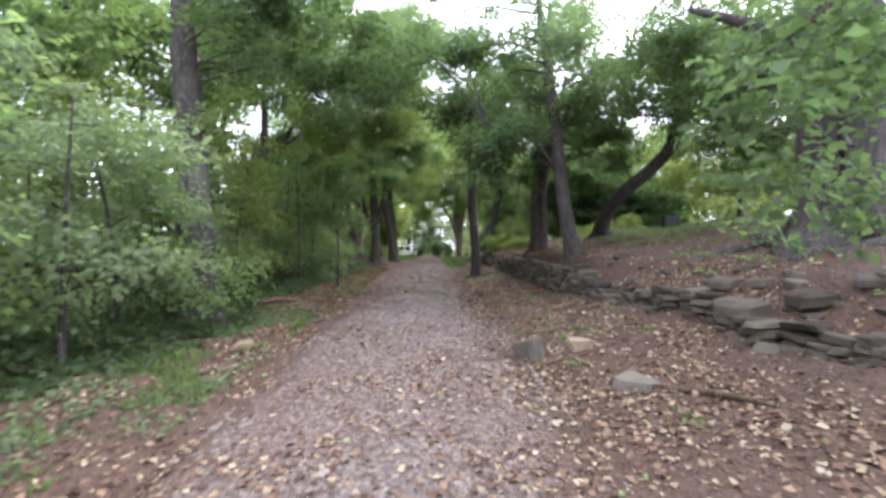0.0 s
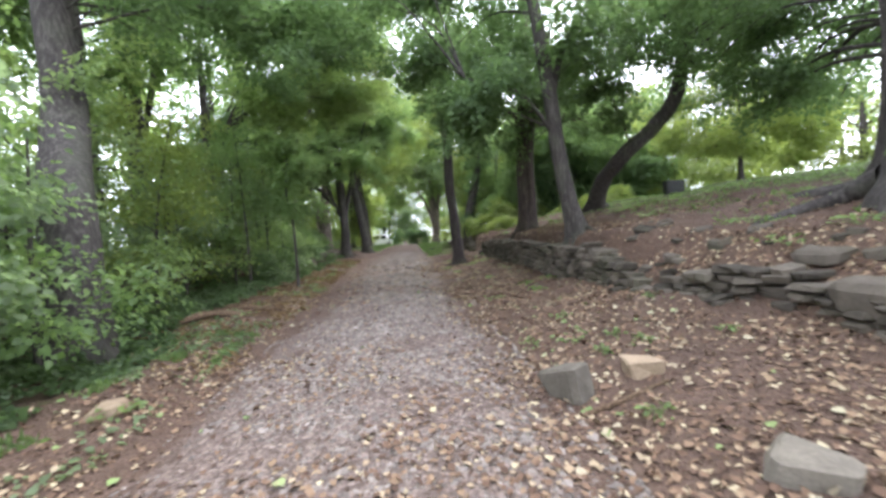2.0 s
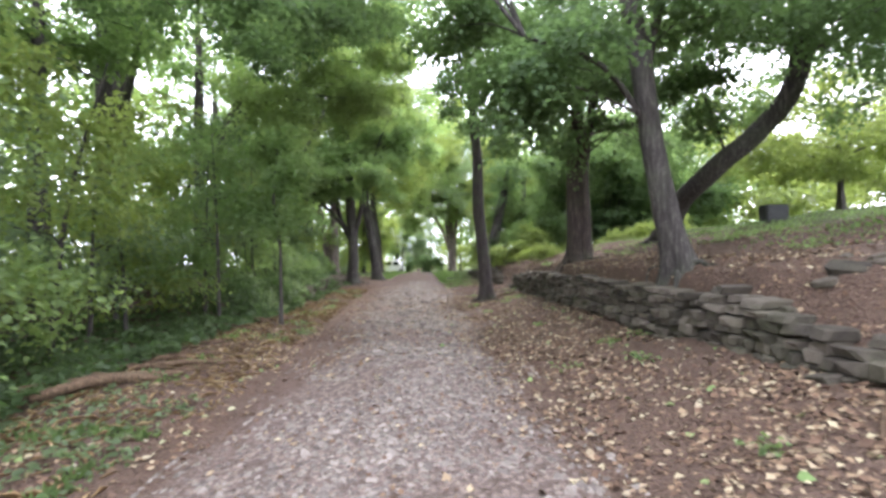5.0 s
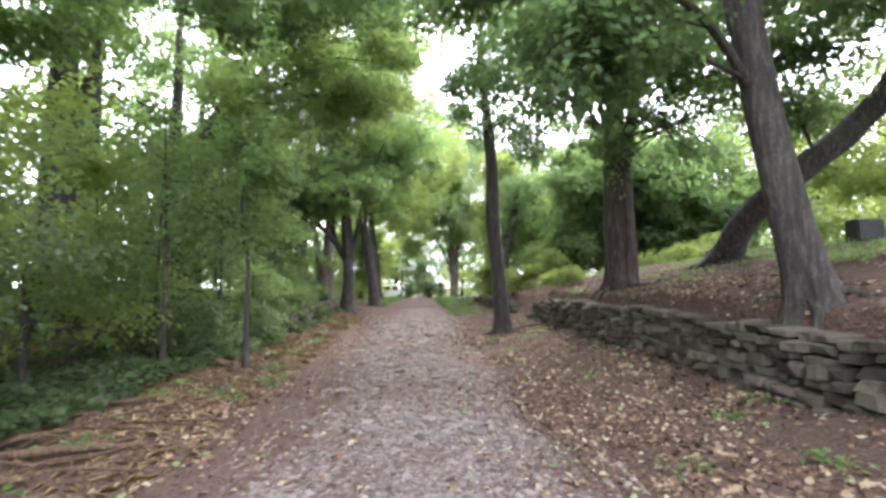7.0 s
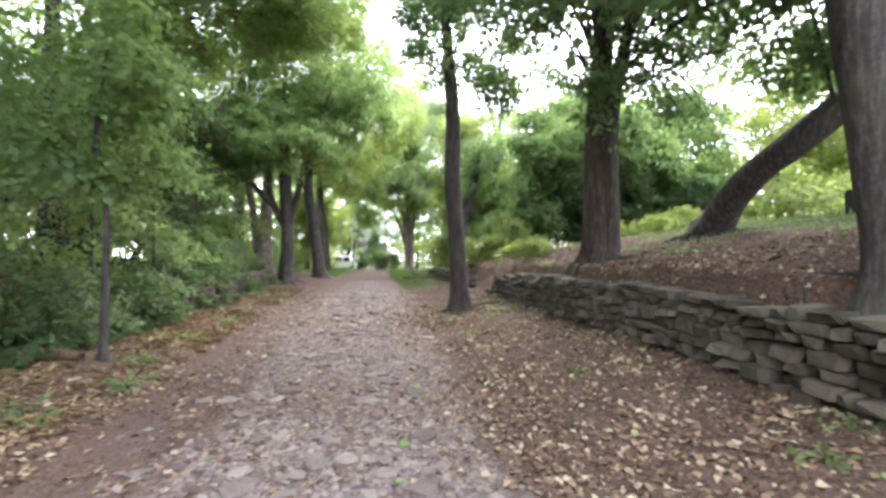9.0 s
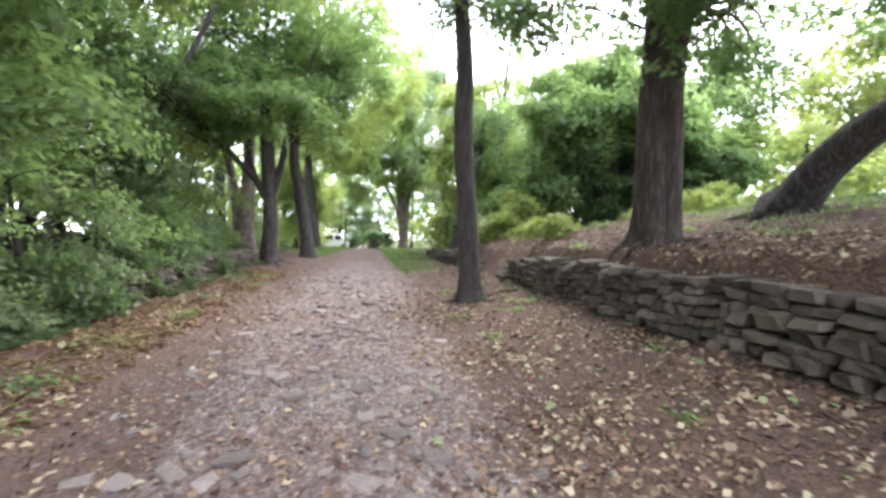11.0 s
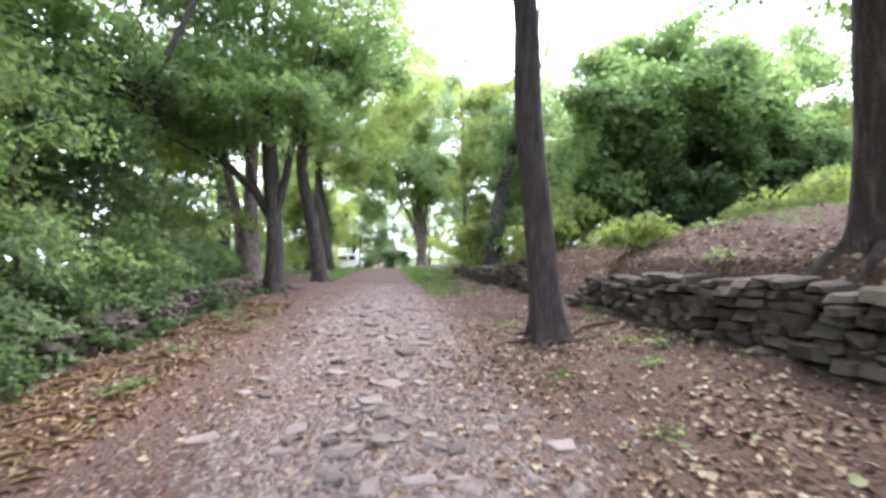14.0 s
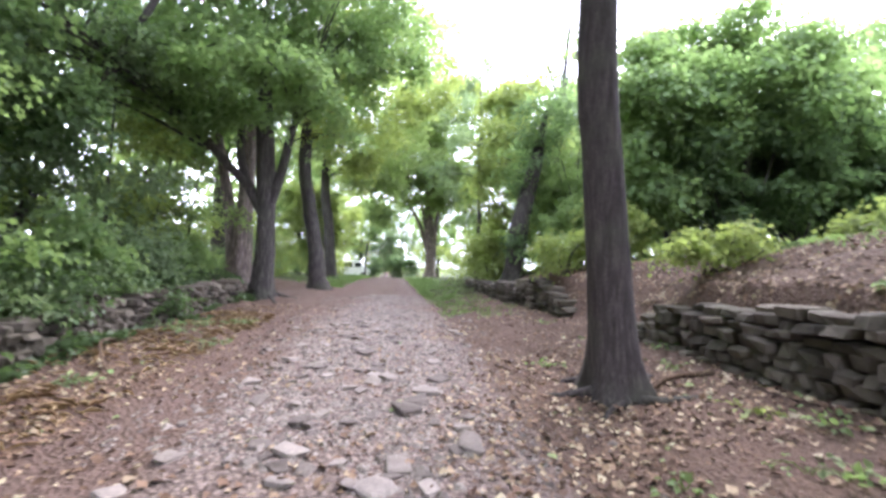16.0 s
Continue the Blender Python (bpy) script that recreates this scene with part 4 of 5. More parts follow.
# ---- distance ----
def far_woods():
    rng = np.random.default_rng(71)
    high, low = [], []
    west = ((-16, 4, 6, 3, 4.5), (-16, 11, 6, 3, 4), (-17, 18, 5, 3, 4), (-16, 25, 6, 3, 5), (-13, 31, 6, 3, 5), (-12, 38, 6.5, 3, 5), (-11, 46, 7.5, 3.2, 6), (-9, 54, 8, 3.4, 6.5), (-17, 50, 8, 4, 7), (-24, 12, 8, 4, 6), (-25, 24, 8, 4, 7), (-24, 38, 9, 4, 8), (-7, 72, 8, 4, 6), (-14, -4, 6, 4, 5), (-4, -12, 7, 5, 5))
    east = ((-1, 80, 9, 5, 7), (6, 76, 10, 5, 8), (12, 64, 9, 4.5, 8), (8, 54, 8, 3, 7), (10, 42, 6, 3, 5), (9, 35, 5, 2.6, 3.5), (15, 52, 8, 4, 6), (16, 38, 6, 3.4, 4.5), (22, 46, 7, 4, 5), (19, 30, 5, 3, 3), (28, 36, 6, 4, 4), (34, 24, 6, 4, 4), (38, 12, 6, 4, 4), (10, -8, 7, 5, 5))
    for x, y, z, r, h in west + east:
        high.extend(spread(int(900 + x + 3 * y), x, y, z, r * 1.3, r * 1.3, h, 10, 270, 0.4))
        for k in range(3):
            low.append((x + rng.normal() * r * 0.8, y + rng.normal() * r * 0.8, float(land(x, y)) + 1.0 + rng.random(), r * 0.7, r * 0.7, 1.3, 420))
    for x, y, r, h in ((-8, 50, 2, 2.2), (-6.6, 54, 1.8, 2), (-9.5, 60, 3, 3), (-13, 56, 3, 3), (4.5, 56, 2.4, 2.6), (7.5, 60, 3, 3), (4, 66, 3, 3.2), (-10, 68, 3.5, 3.5), (10, 46, 2.6, 2.6), (-11, 42, 2.4, 2.4), (-12, 34, 2.6, 2.4), (-12.5, 27, 2.4, 2.2), (-12, 20, 2.2, 2), (-11.5, 14, 2.2, 2), (-11.5, 8, 2.4, 2.2), (12, 34, 2.4, 2.2), (15, 30, 2.6, 2), (17, 24, 2.4, 1.6), (-2.5, 73, 4, 5), (3, 75, 4, 5), (-7, 77, 4, 5.5), (7.5, 68, 3.5, 5), (-12, 45, 2.6, 6), (-9.8, 50, 2.4, 6)):
        low.append((x, y, float(land(x, y)) + h * 0.55, r, r, h * 0.6, 900))
    for x, y, r, h in ((-14.5, 38, 2.6, 6), (-6.8, 64, 2.6, 6), (4.0, 60, 2.4, 5), (-4.5, 69, 2.4, 6), (-10.5, 34, 1.8, 4.5), (-8.5, 68, 2.4, 4.5), (-5.2, 72, 3, 7), (-11, 53, 2.2, 5), (1.8, 69, 2.6, 6), (-1.6, 74, 3, 7), (-9.2, 41, 1.5, 4.5)):
        low.append((x, y, float(land(x, y)) + h * 0.5, r, r, h * 0.5, 1000))
    v, f = foliage(72, high, 0.36, 0.9)
    tagged(new("far_woods", mesh_from("far_woods", v, f, LEAF_CROWN)), "distant green woods round the lane", "woods", kind="stuff")
    # The bright leaf colour carries the backlight of the gaps.
    v, f = foliage(73, low, 0.26, 0.7)
    tagged(new("far_undergrowth", mesh_from("far_undergrowth", v, f, LEAF_BRIGHT)), "yellow-green undergrowth of the woods, backlight put into its colour", "undergrowth", kind="stuff")


far_woods()
shrub("far_hedge", "dark hedge across the end of the lane", -1.3, 62, [(-1.9, 0, 1.2, 1.1, 0.9, 1.2, 1500), (0, 0, 1.3, 1.3, 0.9, 1.3, 1600), (1.9, 0, 1.3, 1.2, 0.9, 1.3, 1500)], LEAF_DARK, 0.22, 0.45, 251, 6, "hedge")
shrub("far_bush", "round pale green bush beyond the lane", -2.4, 66, [(0, 0, 2.6, 2.6, 2.0, 1.8, 2600), (0.6, 0, 4.4, 1.8, 1.6, 1.4, 1600)], LEAF_PALE, 0.24, 0.5, 252, 6)


# ---- stones and dry stone walls ----
def stone_mesh(seed, mat, jag=0.13, name="stone", worn=0.09):
    """A weathered block of unit size with uneven faces and worn edges."""
    rng = random.Random(seed)
    bm = bmesh.new()
    bmesh.ops.create_cube(bm, size=1.0)
    for v in bm.verts:
        v.co += Vector([rng.uniform(-jag, jag) for _ in range(3)])
    bmesh.ops.bevel(bm, geom=bm.edges[:], offset=worn, segments=1, affect='EDGES', clamp_overlap=True)
    for v in bm.verts:
        v.co += Vector([rng.uniform(-0.035, 0.035) for _ in range(3)])
    me = bpy.data.meshes.new(name)
    bm.to_mesh(me)
    bm.free()
    me.materials.append(mat)
    return me


WALL_STONES = [stone_mesh(300 + k, STONE, 0.13, worn=0.12 + 0.016 * (k % 6)) for k in range(20)]
LOOSE_STONES = [stone_mesh(350 + k, STONE_LOOSE, 0.2) for k in range(4)]
LANE_STONES = [stone_mesh(330 + k, STONE_LANE, 0.24, worn=0.1) for k in range(10)]


def put_stone(parent, mesh, x, y, z, sx, sy, sz, rx, ry, rz, name="stone"):
    ob = new(name, mesh)
    ob.parent = parent
    ob.matrix_basis = pose(x, y, z, rx, ry, rz) @ Matrix.Diagonal((sx, sy, sz, 1))
    return ob


def dry_wall(name, label, line, y0, y1, height, seed, side, long=(0.12, 0.31), tall=(0.09, 0.165)):
    """Courses of rough stones along x = line(y); side is +1 where the earth lies at greater x."""
    rng = random.Random(seed)
    wall = tagged(new(name), label, "stone wall", kind="structure")
    level, course = 0.0, 0
    while level < 1.6:
        h = rng.uniform(*tall)
        y = y0 + rng.uniform(-0.3, 0)
        while y < y1:
            ln = rng.uniform(*long) * (1.25 if course == 0 else 1)
            c = y + ln / 2
            x0 = float(line(c))
            foot = float(land(x0 - side * 0.1, c)) - 0.05
            if level + 0.6 * h < height(c) + rng.uniform(-0.04, 0.06):
                hh = h * rng.uniform(0.78, 1.08)
                put_stone(wall, rng.choice(WALL_STONES), x0 + side * (0.13 + 0.07 * level + rng.uniform(-0.05, 0.05)), c, foot + level + hh / 2, rng.uniform(0.36, 0.5), ln * 0.99, hh * 1.06,
                          rng.uniform(-6, 6), rng.uniform(-5, 5), rng.uniform(-6, 6) + (180 if rng.random() < 0.5 else 0) - math.degrees(math.atan(float(line(c + 0.5) - line(c - 0.5)))))
            y += ln + rng.uniform(0.0, 0.03)
        level, course = level + h * 0.97, course + 1
    return wall


RIGHT_WALL = dry_wall("wall_right", "rough grey dry stone wall holding back the bank", wall_x, 8.4, 21.3, lambda y: float(np.interp(y, [8.4, 9.2, 10, 12.5, 19, 20.6, 21.4], [0.26, 0.52, 0.7, 0.8, 0.78, 0.56, 0.22])), 7, 1)
RUINED_WALL = dry_wall("wall_ruined", "tumbled remains of a dry stone wall under shrubs", wall_x, 23.4, 33, lambda y: float(np.interp(y, [23.4, 24.2, 27, 33], [0.3, 0.72, 0.55, 0.35])), 8, 1)
LEFT_WALL = dry_wall("wall_left", "low grey dry stone wall half buried in ivy", left_wall_x, 18.6, 27.6, lambda y: float(np.interp(y, [18, 20, 24, 27.6], [0.3, 0.5, 0.6, 0.55])), 9, -1, (0.1, 0.27), (0.06, 0.125))

# the fallen part of the wall
rng = random.Random(17)
SLUMP = tagged(new("wall_fallen"), "collapsed stretch of dry stone wall sliding down the bank", "stone wall", kind="structure")
for k in range(70):
    y = rng.uniform(1.5, 9.8)
    x = float(wall_x(y)) + rng.uniform(-0.15, 1.2)
    s = rng.uniform(0.3, 0.8)
    put_stone(SLUMP, rng.choice(WALL_STONES), x, y, float(land(x, y)) - 0.01 * s, 0.34 * s, 0.42 * s, 0.17 * s, rng.uniform(-14, 14), rng.uniform(-26, 6), rng.uniform(-60, 60))
for x, y, z, sx, sy, sz, ry, rz in ((3.92, 5.35, 0.12, 0.44, 0.68, 0.28, -16, 6), (4.3, 4.75, 0.1, 0.4, 0.5, 0.16, -12, -5), (4.35, 6.3, 0.06, 0.34, 0.5, 0.13, -16, 12)):
    put_stone(SLUMP, WALL_STONES[3], x, y, float(land(x, y)) + z, sx, sy, sz, 0, ry, rz)
LOW_WALL = dry_wall("wall_low", "low remains of a dry stone wall sunk in the bank", lambda y: wall_x(y) + 0.15 + 0.1 * math.sin(2.3 * y), 3.2, 8.3, lambda y: float(np.interp(y, [3.2, 4.2, 5.2, 6.8, 7.6, 8.3], [0.16, 0.34, 0.36, 0.44, 0.28, 0.08])), 19, 1, (0.16, 0.44), (0.06, 0.13))


def boulder(label, x, y, sx, sy, sz, rz, mesh, tilt=0, sink=0.3, mat=STONE_LOOSE):
    me = mesh.copy()
    me.materials[0] = mat
    ob = new("boulder", me)
    ob.matrix_basis = pose(x, y, float(land(x, y)) + sz * (0.5 - sink), tilt, 0, rz) @ Matrix.Diagonal((sx, sy, sz, 1))
    return tagged(ob, label, "stone", "stones beside the lane")


boulder("angular grey stone lying beside the lane", 1.2, 5.5, 0.32, 0.42, 0.27, 25, LOOSE_STONES[0], -14)
boulder("small tan stone lying in the leaf litter", 1.88, 5.6, 0.27, 0.25, 0.17, -10, LOOSE_STONES[1], mat=STONE_TAN)
boulder("flat grey stone half sunk in the litter", 1.9, 4.1, 0.36, 0.34, 0.17, 40, LOOSE_STONES[2], 6)
boulder("pale tan stone in the grass of the verge", -2.85, 5.85, 0.26, 0.24, 0.14, 15, LOOSE_STONES[3], mat=STONE_TAN)


# ---- litter, gravel, weeds ----
def litter_material(name, stops):
    m, n, l, b = material(name, 0.8)
    geo = n.new("ShaderNodeNewGeometry")
    c = ramp(n, l, geo.outputs["Random Per Island"], stops)
    c = mix(n, l, 0.5, c, ramp(n, l, noise_node(n, l, geo.outputs["Position"], 60, 3), [(0.3, (0.5, 0.5, 0.5)), (0.7, (1, 1, 1))]), 'MULTIPLY')
    l.new(c, b.inputs["Base Color"])
    return m


LITTER = litter_material("fallen_leaf_brown", [(0.0, (0.07, 0.04, 0.028)), (0.4, (0.155, 0.092, 0.062)), (0.75, (0.25, 0.165, 0.105)), (0.92, (0.37, 0.285, 0.19)), (1.0, (0.46, 0.39, 0.26))])
PALE_LEAF = litter_material("fallen_leaf_pale", [(0.0, (0.19, 0.13, 0.085)), (0.4, (0.31, 0.24, 0.165)), (0.72, (0.40, 0.35, 0.25)), (0.86, (0.22, 0.27, 0.11)), (1.0, (0.15, 0.22, 0.08))])
WOOD = bark_material("dead_wood", (0.11, 0.07, 0.045), (0.26, 0.18, 0.12), 2.0)


def scatter(seed, n, x0, x1, y0, y1):
    rng = np.random.default_rng(seed)
    return rng, rng.uniform(x0, x1, n), rng.uniform(y0, y1, n)


def lie(rng, X, Y, size, mat, name, label, category, lift=0.008, tilt=0.28, wide=0.85, full=True):
    Z = land(X, Y) + lift
    n = len(X)
    e = 0.05
    N = np.stack([-(land(X + e, Y) - land(X - e, Y)) / (2 * e), -(land(X, Y + e) - land(X, Y - e)) / (2 * e), np.ones(n)], -1) + rng.normal(size=(n, 3)) * tilt
    D = rng.normal(size=(n, 3))
    D -= N * np.sum(D * N, 1)[:, None] / np.sum(N * N, 1)[:, None]
    v, f = leaves(rng, np.stack([X, Y, Z], -1), D, N, rng.uniform(*size, n), wide, full)
    return tagged(new(name, mesh_from(name, v, f, mat)), label, category, kind="stuff")


rng, X, Y = scatter(81, 190000, -5.0, 4.6, -1.5, 27)
u = (X - lane_left(Y)) / (lane_right(Y) - lane_left(Y))
p = np.where(u < 0, 0.75 * np.exp(-(u * 2.2) ** 2) + 0.12, np.where(u > 1, 0.85, 0.2 + 0.5 * smooth((u - 0.72) / 0.3) + 0.35 * smooth((9 - Y) / 6)))
p = p * np.clip(0.55 + 1.4 * fbm(X * 1.1, Y * 1.1, 44), 0.12, 1) * (1 - 0.5 * smooth((Y - 18) / 8))
keep = rng.random(len(X)) < p
lie(rng, X[keep], Y[keep], (0.03, 0.08), LITTER, "leaf_litter", "brown and tan fallen leaves scattered on the ground", "leaf litter", full=False)
rng, X, Y = scatter(82, 4700, -4.4, 3.4, -1.0, 22)
u = (X - lane_left(Y)) / (lane_right(Y) - lane_left(Y))
p = np.where(u > 1, 0.75, np.where(u < 0, 0.6, 0.16 + 0.3 * smooth((u - 0.7) / 0.3)))
keep = rng.random(len(X)) < p * np.clip(0.6 + 1.5 * fbm(X * 0.9, Y * 0.9, 47), 0.1, 1)
lie(rng, X[keep], Y[keep], (0.04, 0.095), PALE_LEAF, "pale_fallen_leaves", "pale yellow-green fallen maple leaves", "leaf litter", 0.012, 0.3, 1.0)
rng, X, Y = scatter(83, 40000, 2.6, 9.0, 1.0, 24)
keep = (X > wall_x(Y) + 0.3) & (rng.random(len(X)) < np.clip(0.45 + 1.4 * fbm(X * 0.8, Y * 0.8, 51), 0.05, 1) * (1 - smooth((X - 5.5) / 3)))
lie(rng, X[keep], Y[keep], (0.03, 0.08), LITTER, "bank_leaf_litter", "dry brown leaves lying on the bank", "leaf litter", full=False)


rng, X, Y = scatter(85, 9000, -4.4, -2.0, -1.2, 10)
keep = (X < lane_left(Y) - 0.25) & (rng.random(len(X)) < np.clip(0.22 + 1.6 * fbm(X * 1.3, Y * 1.1, 59), 0.02, 1))
lie(rng, X[keep], Y[keep], (0.035, 0.09), LEAF_PALE, "verge_weeds", "low green creeping weeds covering the verge", "ground cover", 0.03, 0.4, 0.8)


# gravel: many small chips in one mesh, larger cobbles as single stones
def chips(seed, n, y0, y1, size, name, label, power):
    rng = np.random.default_rng(seed)
    Y = y0 + (y1 - y0) * rng.random(n) ** power
    l, r = lane_left(Y), lane_right(Y)
    X = (l + r) / 2 + 0.12 + 0.25 * smooth((Y - 8) / 5) + (r - l) * 0.5 * np.clip(rng.normal(size=n) * (0.55 - 0.1 * smooth((Y - 8) / 5)), -1.05, 1.05)
    keep = fbm(X * 0.9, Y * 0.9, 55) > -0.25 * rng.random(n)
    X, Y = X[keep], Y[keep]
    n = len(X)
    S = rng.uniform(*size, n) * rng.uniform(0.5, 1, n)
    o = np.array([[1, 0, 0], [0.2, 1, 0], [-1, 0.15, 0], [-0.1, -1, 0], [0.3, 0.2, 1], [-0.35, -0.2, 0.9]])
    V = o[None] * (1 + rng.uniform(-0.35, 0.35, (n, 6, 3))) * np.stack([S * rng.uniform(0.7, 1.4, n), S, S * rng.uniform(0.25, 0.6, n)], -1)[:, None]
    a = rng.uniform(0, 6.283, n)
    c, s = np.cos(a)[:, None], np.sin(a)[:, None]
    V = np.stack([V[..., 0] * c - V[..., 1] * s, V[..., 0] * s + V[..., 1] * c, V[..., 2]], -1)
    V += np.stack([X, Y, land(X, Y) - 0.004], -1)[:, None]
    F = np.array([[0, 1, 4], [1, 2, 5], [1, 5, 4], [2, 3, 5], [3, 0, 4], [3, 4, 5]])[None] + (np.arange(n) * 6)[:, None, None]
    return tagged(new(name, mesh_from(name, V.reshape(-1, 3), F.reshape(-1, 3), STONE_LANE, False)), label, "gravel", kind="stuff")


chips(91, 52000, 0.3, 26, (0.012, 0.038), "lane_gravel", "loose grey gravel on the lane", 1.0)
chips(92, 17000, 0.5, 30, (0.024, 0.062), "lane_rubble", "grey stone rubble worked out of the lane", 0.9)

rng = random.Random(93)
for k in range(300):
    y = 11.5 + 12.5 * rng.random() ** 0.9
    l, r = float(lane_left(y)), float(lane_right(y))
    x = (l + r) / 2 + 0.25 + (r - l) * 0.5 * max(-0.75, min(0.85, rng.gauss(0, 0.4)))
    s = rng.uniform(0.06, 0.15) * (1.35 if rng.random() < 0.15 else 1)
    put_stone(GROUND, rng.choice(LANE_STONES), x, y, float(land(x, y)) + 0.004, s * rng.uniform(0.8, 1.5), s, s * rng.uniform(0.25, 0.42), rng.uniform(-9, 9), rng.uniform(-9, 9), rng.uniform(0, 360), "cobble")


STRAW = litter_material("dry_straw", [(0.0, (0.20, 0.12, 0.06)), (0.5, (0.34, 0.23, 0.12)), (1.0, (0.46, 0.36, 0.2))])
rng, X, Y = scatter(84, 17000, -4.6, -2.2, 7, 25)
keep = (X < lane_left(Y) - 0.15) & (rng.random(len(X)) < np.clip(0.5 + 1.6 * fbm(X * 1.2, Y * 0.8, 57), 0.03, 1))
lie(rng, X[keep], Y[keep], (0.06, 0.2), STRAW, "dry_straw", "tan dead grass and pine straw on the verge", "leaf litter", 0.01, 0.25, 0.12, False)


def stick(label, pts, r):
    p = [(x, y, float(land(x, y)) + dz) for x, y, dz in pts]
    base = np.array(p[0])
    v, f = tube(p, [r, r * 0.85, r * 0.5], 7, 0, int(100 * r), 0.12, 0.1)
    ob = new("stick", mesh_from("stick", v - base, f, WOOD))
    ob.location = base
    return tagged(ob, label, "stick", "fallen sticks")


stick("pale dead stick in the leaf litter", [(2.55, 7.75, 0.01), (2.8, 7.95, 0.05), (3.1, 8.1, 0.1)], 0.018)
stick("broken branch beside the grey stones", [(1.15, 5.15, 0.02), (1.5, 5.2, 0.02), (1.95, 5.32, 0.03)], 0.022)
stick("thick dead branch in the litter", [(2.1, 3.9, 0.03), (2.5, 3.6, 0.04), (2.75, 3.2, 0.02)], 0.035)
stick("rotten log lying on the verge", [(-4.6, 9.6, 0.06), (-4.0, 10.1, 0.07), (-3.5, 10.6, 0.05)], 0.055)
stick("rotten branch lying on the verge", [(-4.4, 10.8, 0.05), (-3.8, 11.0, 0.06), (-3.2, 11.4, 0.03)], 0.045)
stick("thin fallen branch in the undergrowth", [(-5.0, 13.2, 0.1), (-4.5, 13.5, 0.16), (-3.9, 13.6, 0.05)], 0.03)
stick("thin twig on the verge", [(-4.0, 12.0, 0.04), (-3.6, 12.5, 0.05), (-3.3, 13.2, 0.03)], 0.016)
stick("dead twig by the low wall", [(-4.4, 21.3, 0.05), (-4.2, 20.7, 0.12), (-3.8, 20.2, 0.03)], 0.02)
stick("dead branch beside the slender tree's foot", [(1.85, 19.25, 0.03), (2.15, 19.35, 0.05), (2.6, 19.3, 0.03)], 0.03)
stick("thick reddish rotten log on the verge", [(-4.3, 9.4, 0.08), (-3.9, 9.9, 0.09), (-3.55, 10.3, 0.06)], 0.065)
stick("thick reddish rotten log at the sapling's foot", [(-4.75, 14.75, 0.06), (-4.4, 14.85, 0.08), (-4.02, 14.8, 0.05)], 0.1)
stick("long grey dead branch on the verge", [(-5.3, 12.2, 0.06), (-4.7, 12.35, 0.07), (-3.95, 12.6, 0.04)], 0.05)
stick("short pale stick on the verge", [(-3.9, 17.2, 0.02), (-3.7, 17.5, 0.03), (-3.5, 17.7, 0.02)], 0.02)
rng = random.Random(94)
for k in range(16):
    y, a, ln = rng.uniform(9.4, 12.2), rng.uniform(-0.5, 0.9), rng.uniform(0.4, 0.95)
    x = rng.uniform(-4.7, -3.5)
    stick("tan dead branch in a heap of brushwood", [(x, y, 0.02), (x + ln * 0.5 * math.cos(a), y + ln * 0.5 * math.sin(a), 0.05 + 0.08 * rng.random()), (x + ln * math.cos(a + 0.2), y + ln * math.sin(a + 0.2), 0.03)], rng.uniform(0.012, 0.028))
rng = random.Random(95)
for k in range(26):
    y = rng.uniform(2, 22)
    x = rng.uniform(float(lane_right(y)) + 0.1, float(wall_x(y)) - 0.2) if rng.random() < 0.6 else float(lane_left(y)) - rng.uniform(0.2, 1.6)
    a, ln = rng.uniform(0, 6.28), rng.uniform(0.15, 0.4)
    stick("small dry twig on the ground", [(x, y, 0.01), (x + ln * 0.5 * math.cos(a), y + ln * 0.5 * math.sin(a), 0.02), (x + ln * math.cos(a + 0.2), y + ln * math.sin(a + 0.2), 0.01)], rng.uniform(0.005, 0.011))


def weed(label, x, y, r, n, mat, size, seed):
    rng = np.random.default_rng(seed)
    z = float(land(x, y))
    P = rng.normal(size=(n, 3)) * np.array([r * 0.5, r * 0.5, 0])
    P[:, 2] = rng.uniform(0.02, 0.25, n) * r * 1.4
    D = P * np.array([1, 1, 0.3]) + rng.normal(size=(n, 3)) * 0.05
    v, f = leaves(rng, P, D, np.array([0, 0, 1.0]) + rng.normal(size=(n, 3)) * 0.3, rng.uniform(0.6, 1.2, n) * size, 0.75, True)
    root = thing("weed", (x, y, z), label, "plant", "weeds on the verges")
    tagged(part_mesh("leaf_tuft", mesh_from("leaf_tuft", v, f, mat), root), kind="stuff")
    for k in range(4):
        v, f = tube([(0, 0, -0.02), tuple(P[k] * np.array([0.5, 0.5, 0.7]) + np.array([0, 0, 0.02])), tuple(P[k])], [0.004, 0.003, 0.002], 5, 0, k, 0, 0.1)
        part_mesh("stem", mesh_from("stem", v, f, mat), root)


rng = random.Random(97)
for k in range(70):
    if k % 5 < 2:
        y = rng.uniform(2, 23)
        x = rng.uniform(float(lane_right(y)) + 0.4, float(wall_x(y)) - 0.1)
        weed("small green weed in the leaf litter", x, y, rng.uniform(0.1, 0.2), 22, LEAF, 0.06, 400 + k)
    elif k % 5 < 4:
        y = rng.uniform(1.5, 24)
        x = float(lane_left(y)) - rng.uniform(0.25, 1.6)
        weed("leafy weed on the verge", x, y, rng.uniform(0.14, 0.3), 36, (LEAF, LEAF_PALE)[k % 2], 0.075, 400 + k)
    else:
        y = rng.uniform(3, 21)
        x = float(wall_x(y)) + rng.uniform(0.5, 2.4)
        weed("green weed growing on the bank", x, y, rng.uniform(0.15, 0.3), 40, LEAF, 0.075, 400 + k)
weed("bright yellow-green weed at the wall's foot", 2.24, 18.48, 0.16, 26, LEAF_BRIGHT, 0.07, 480)
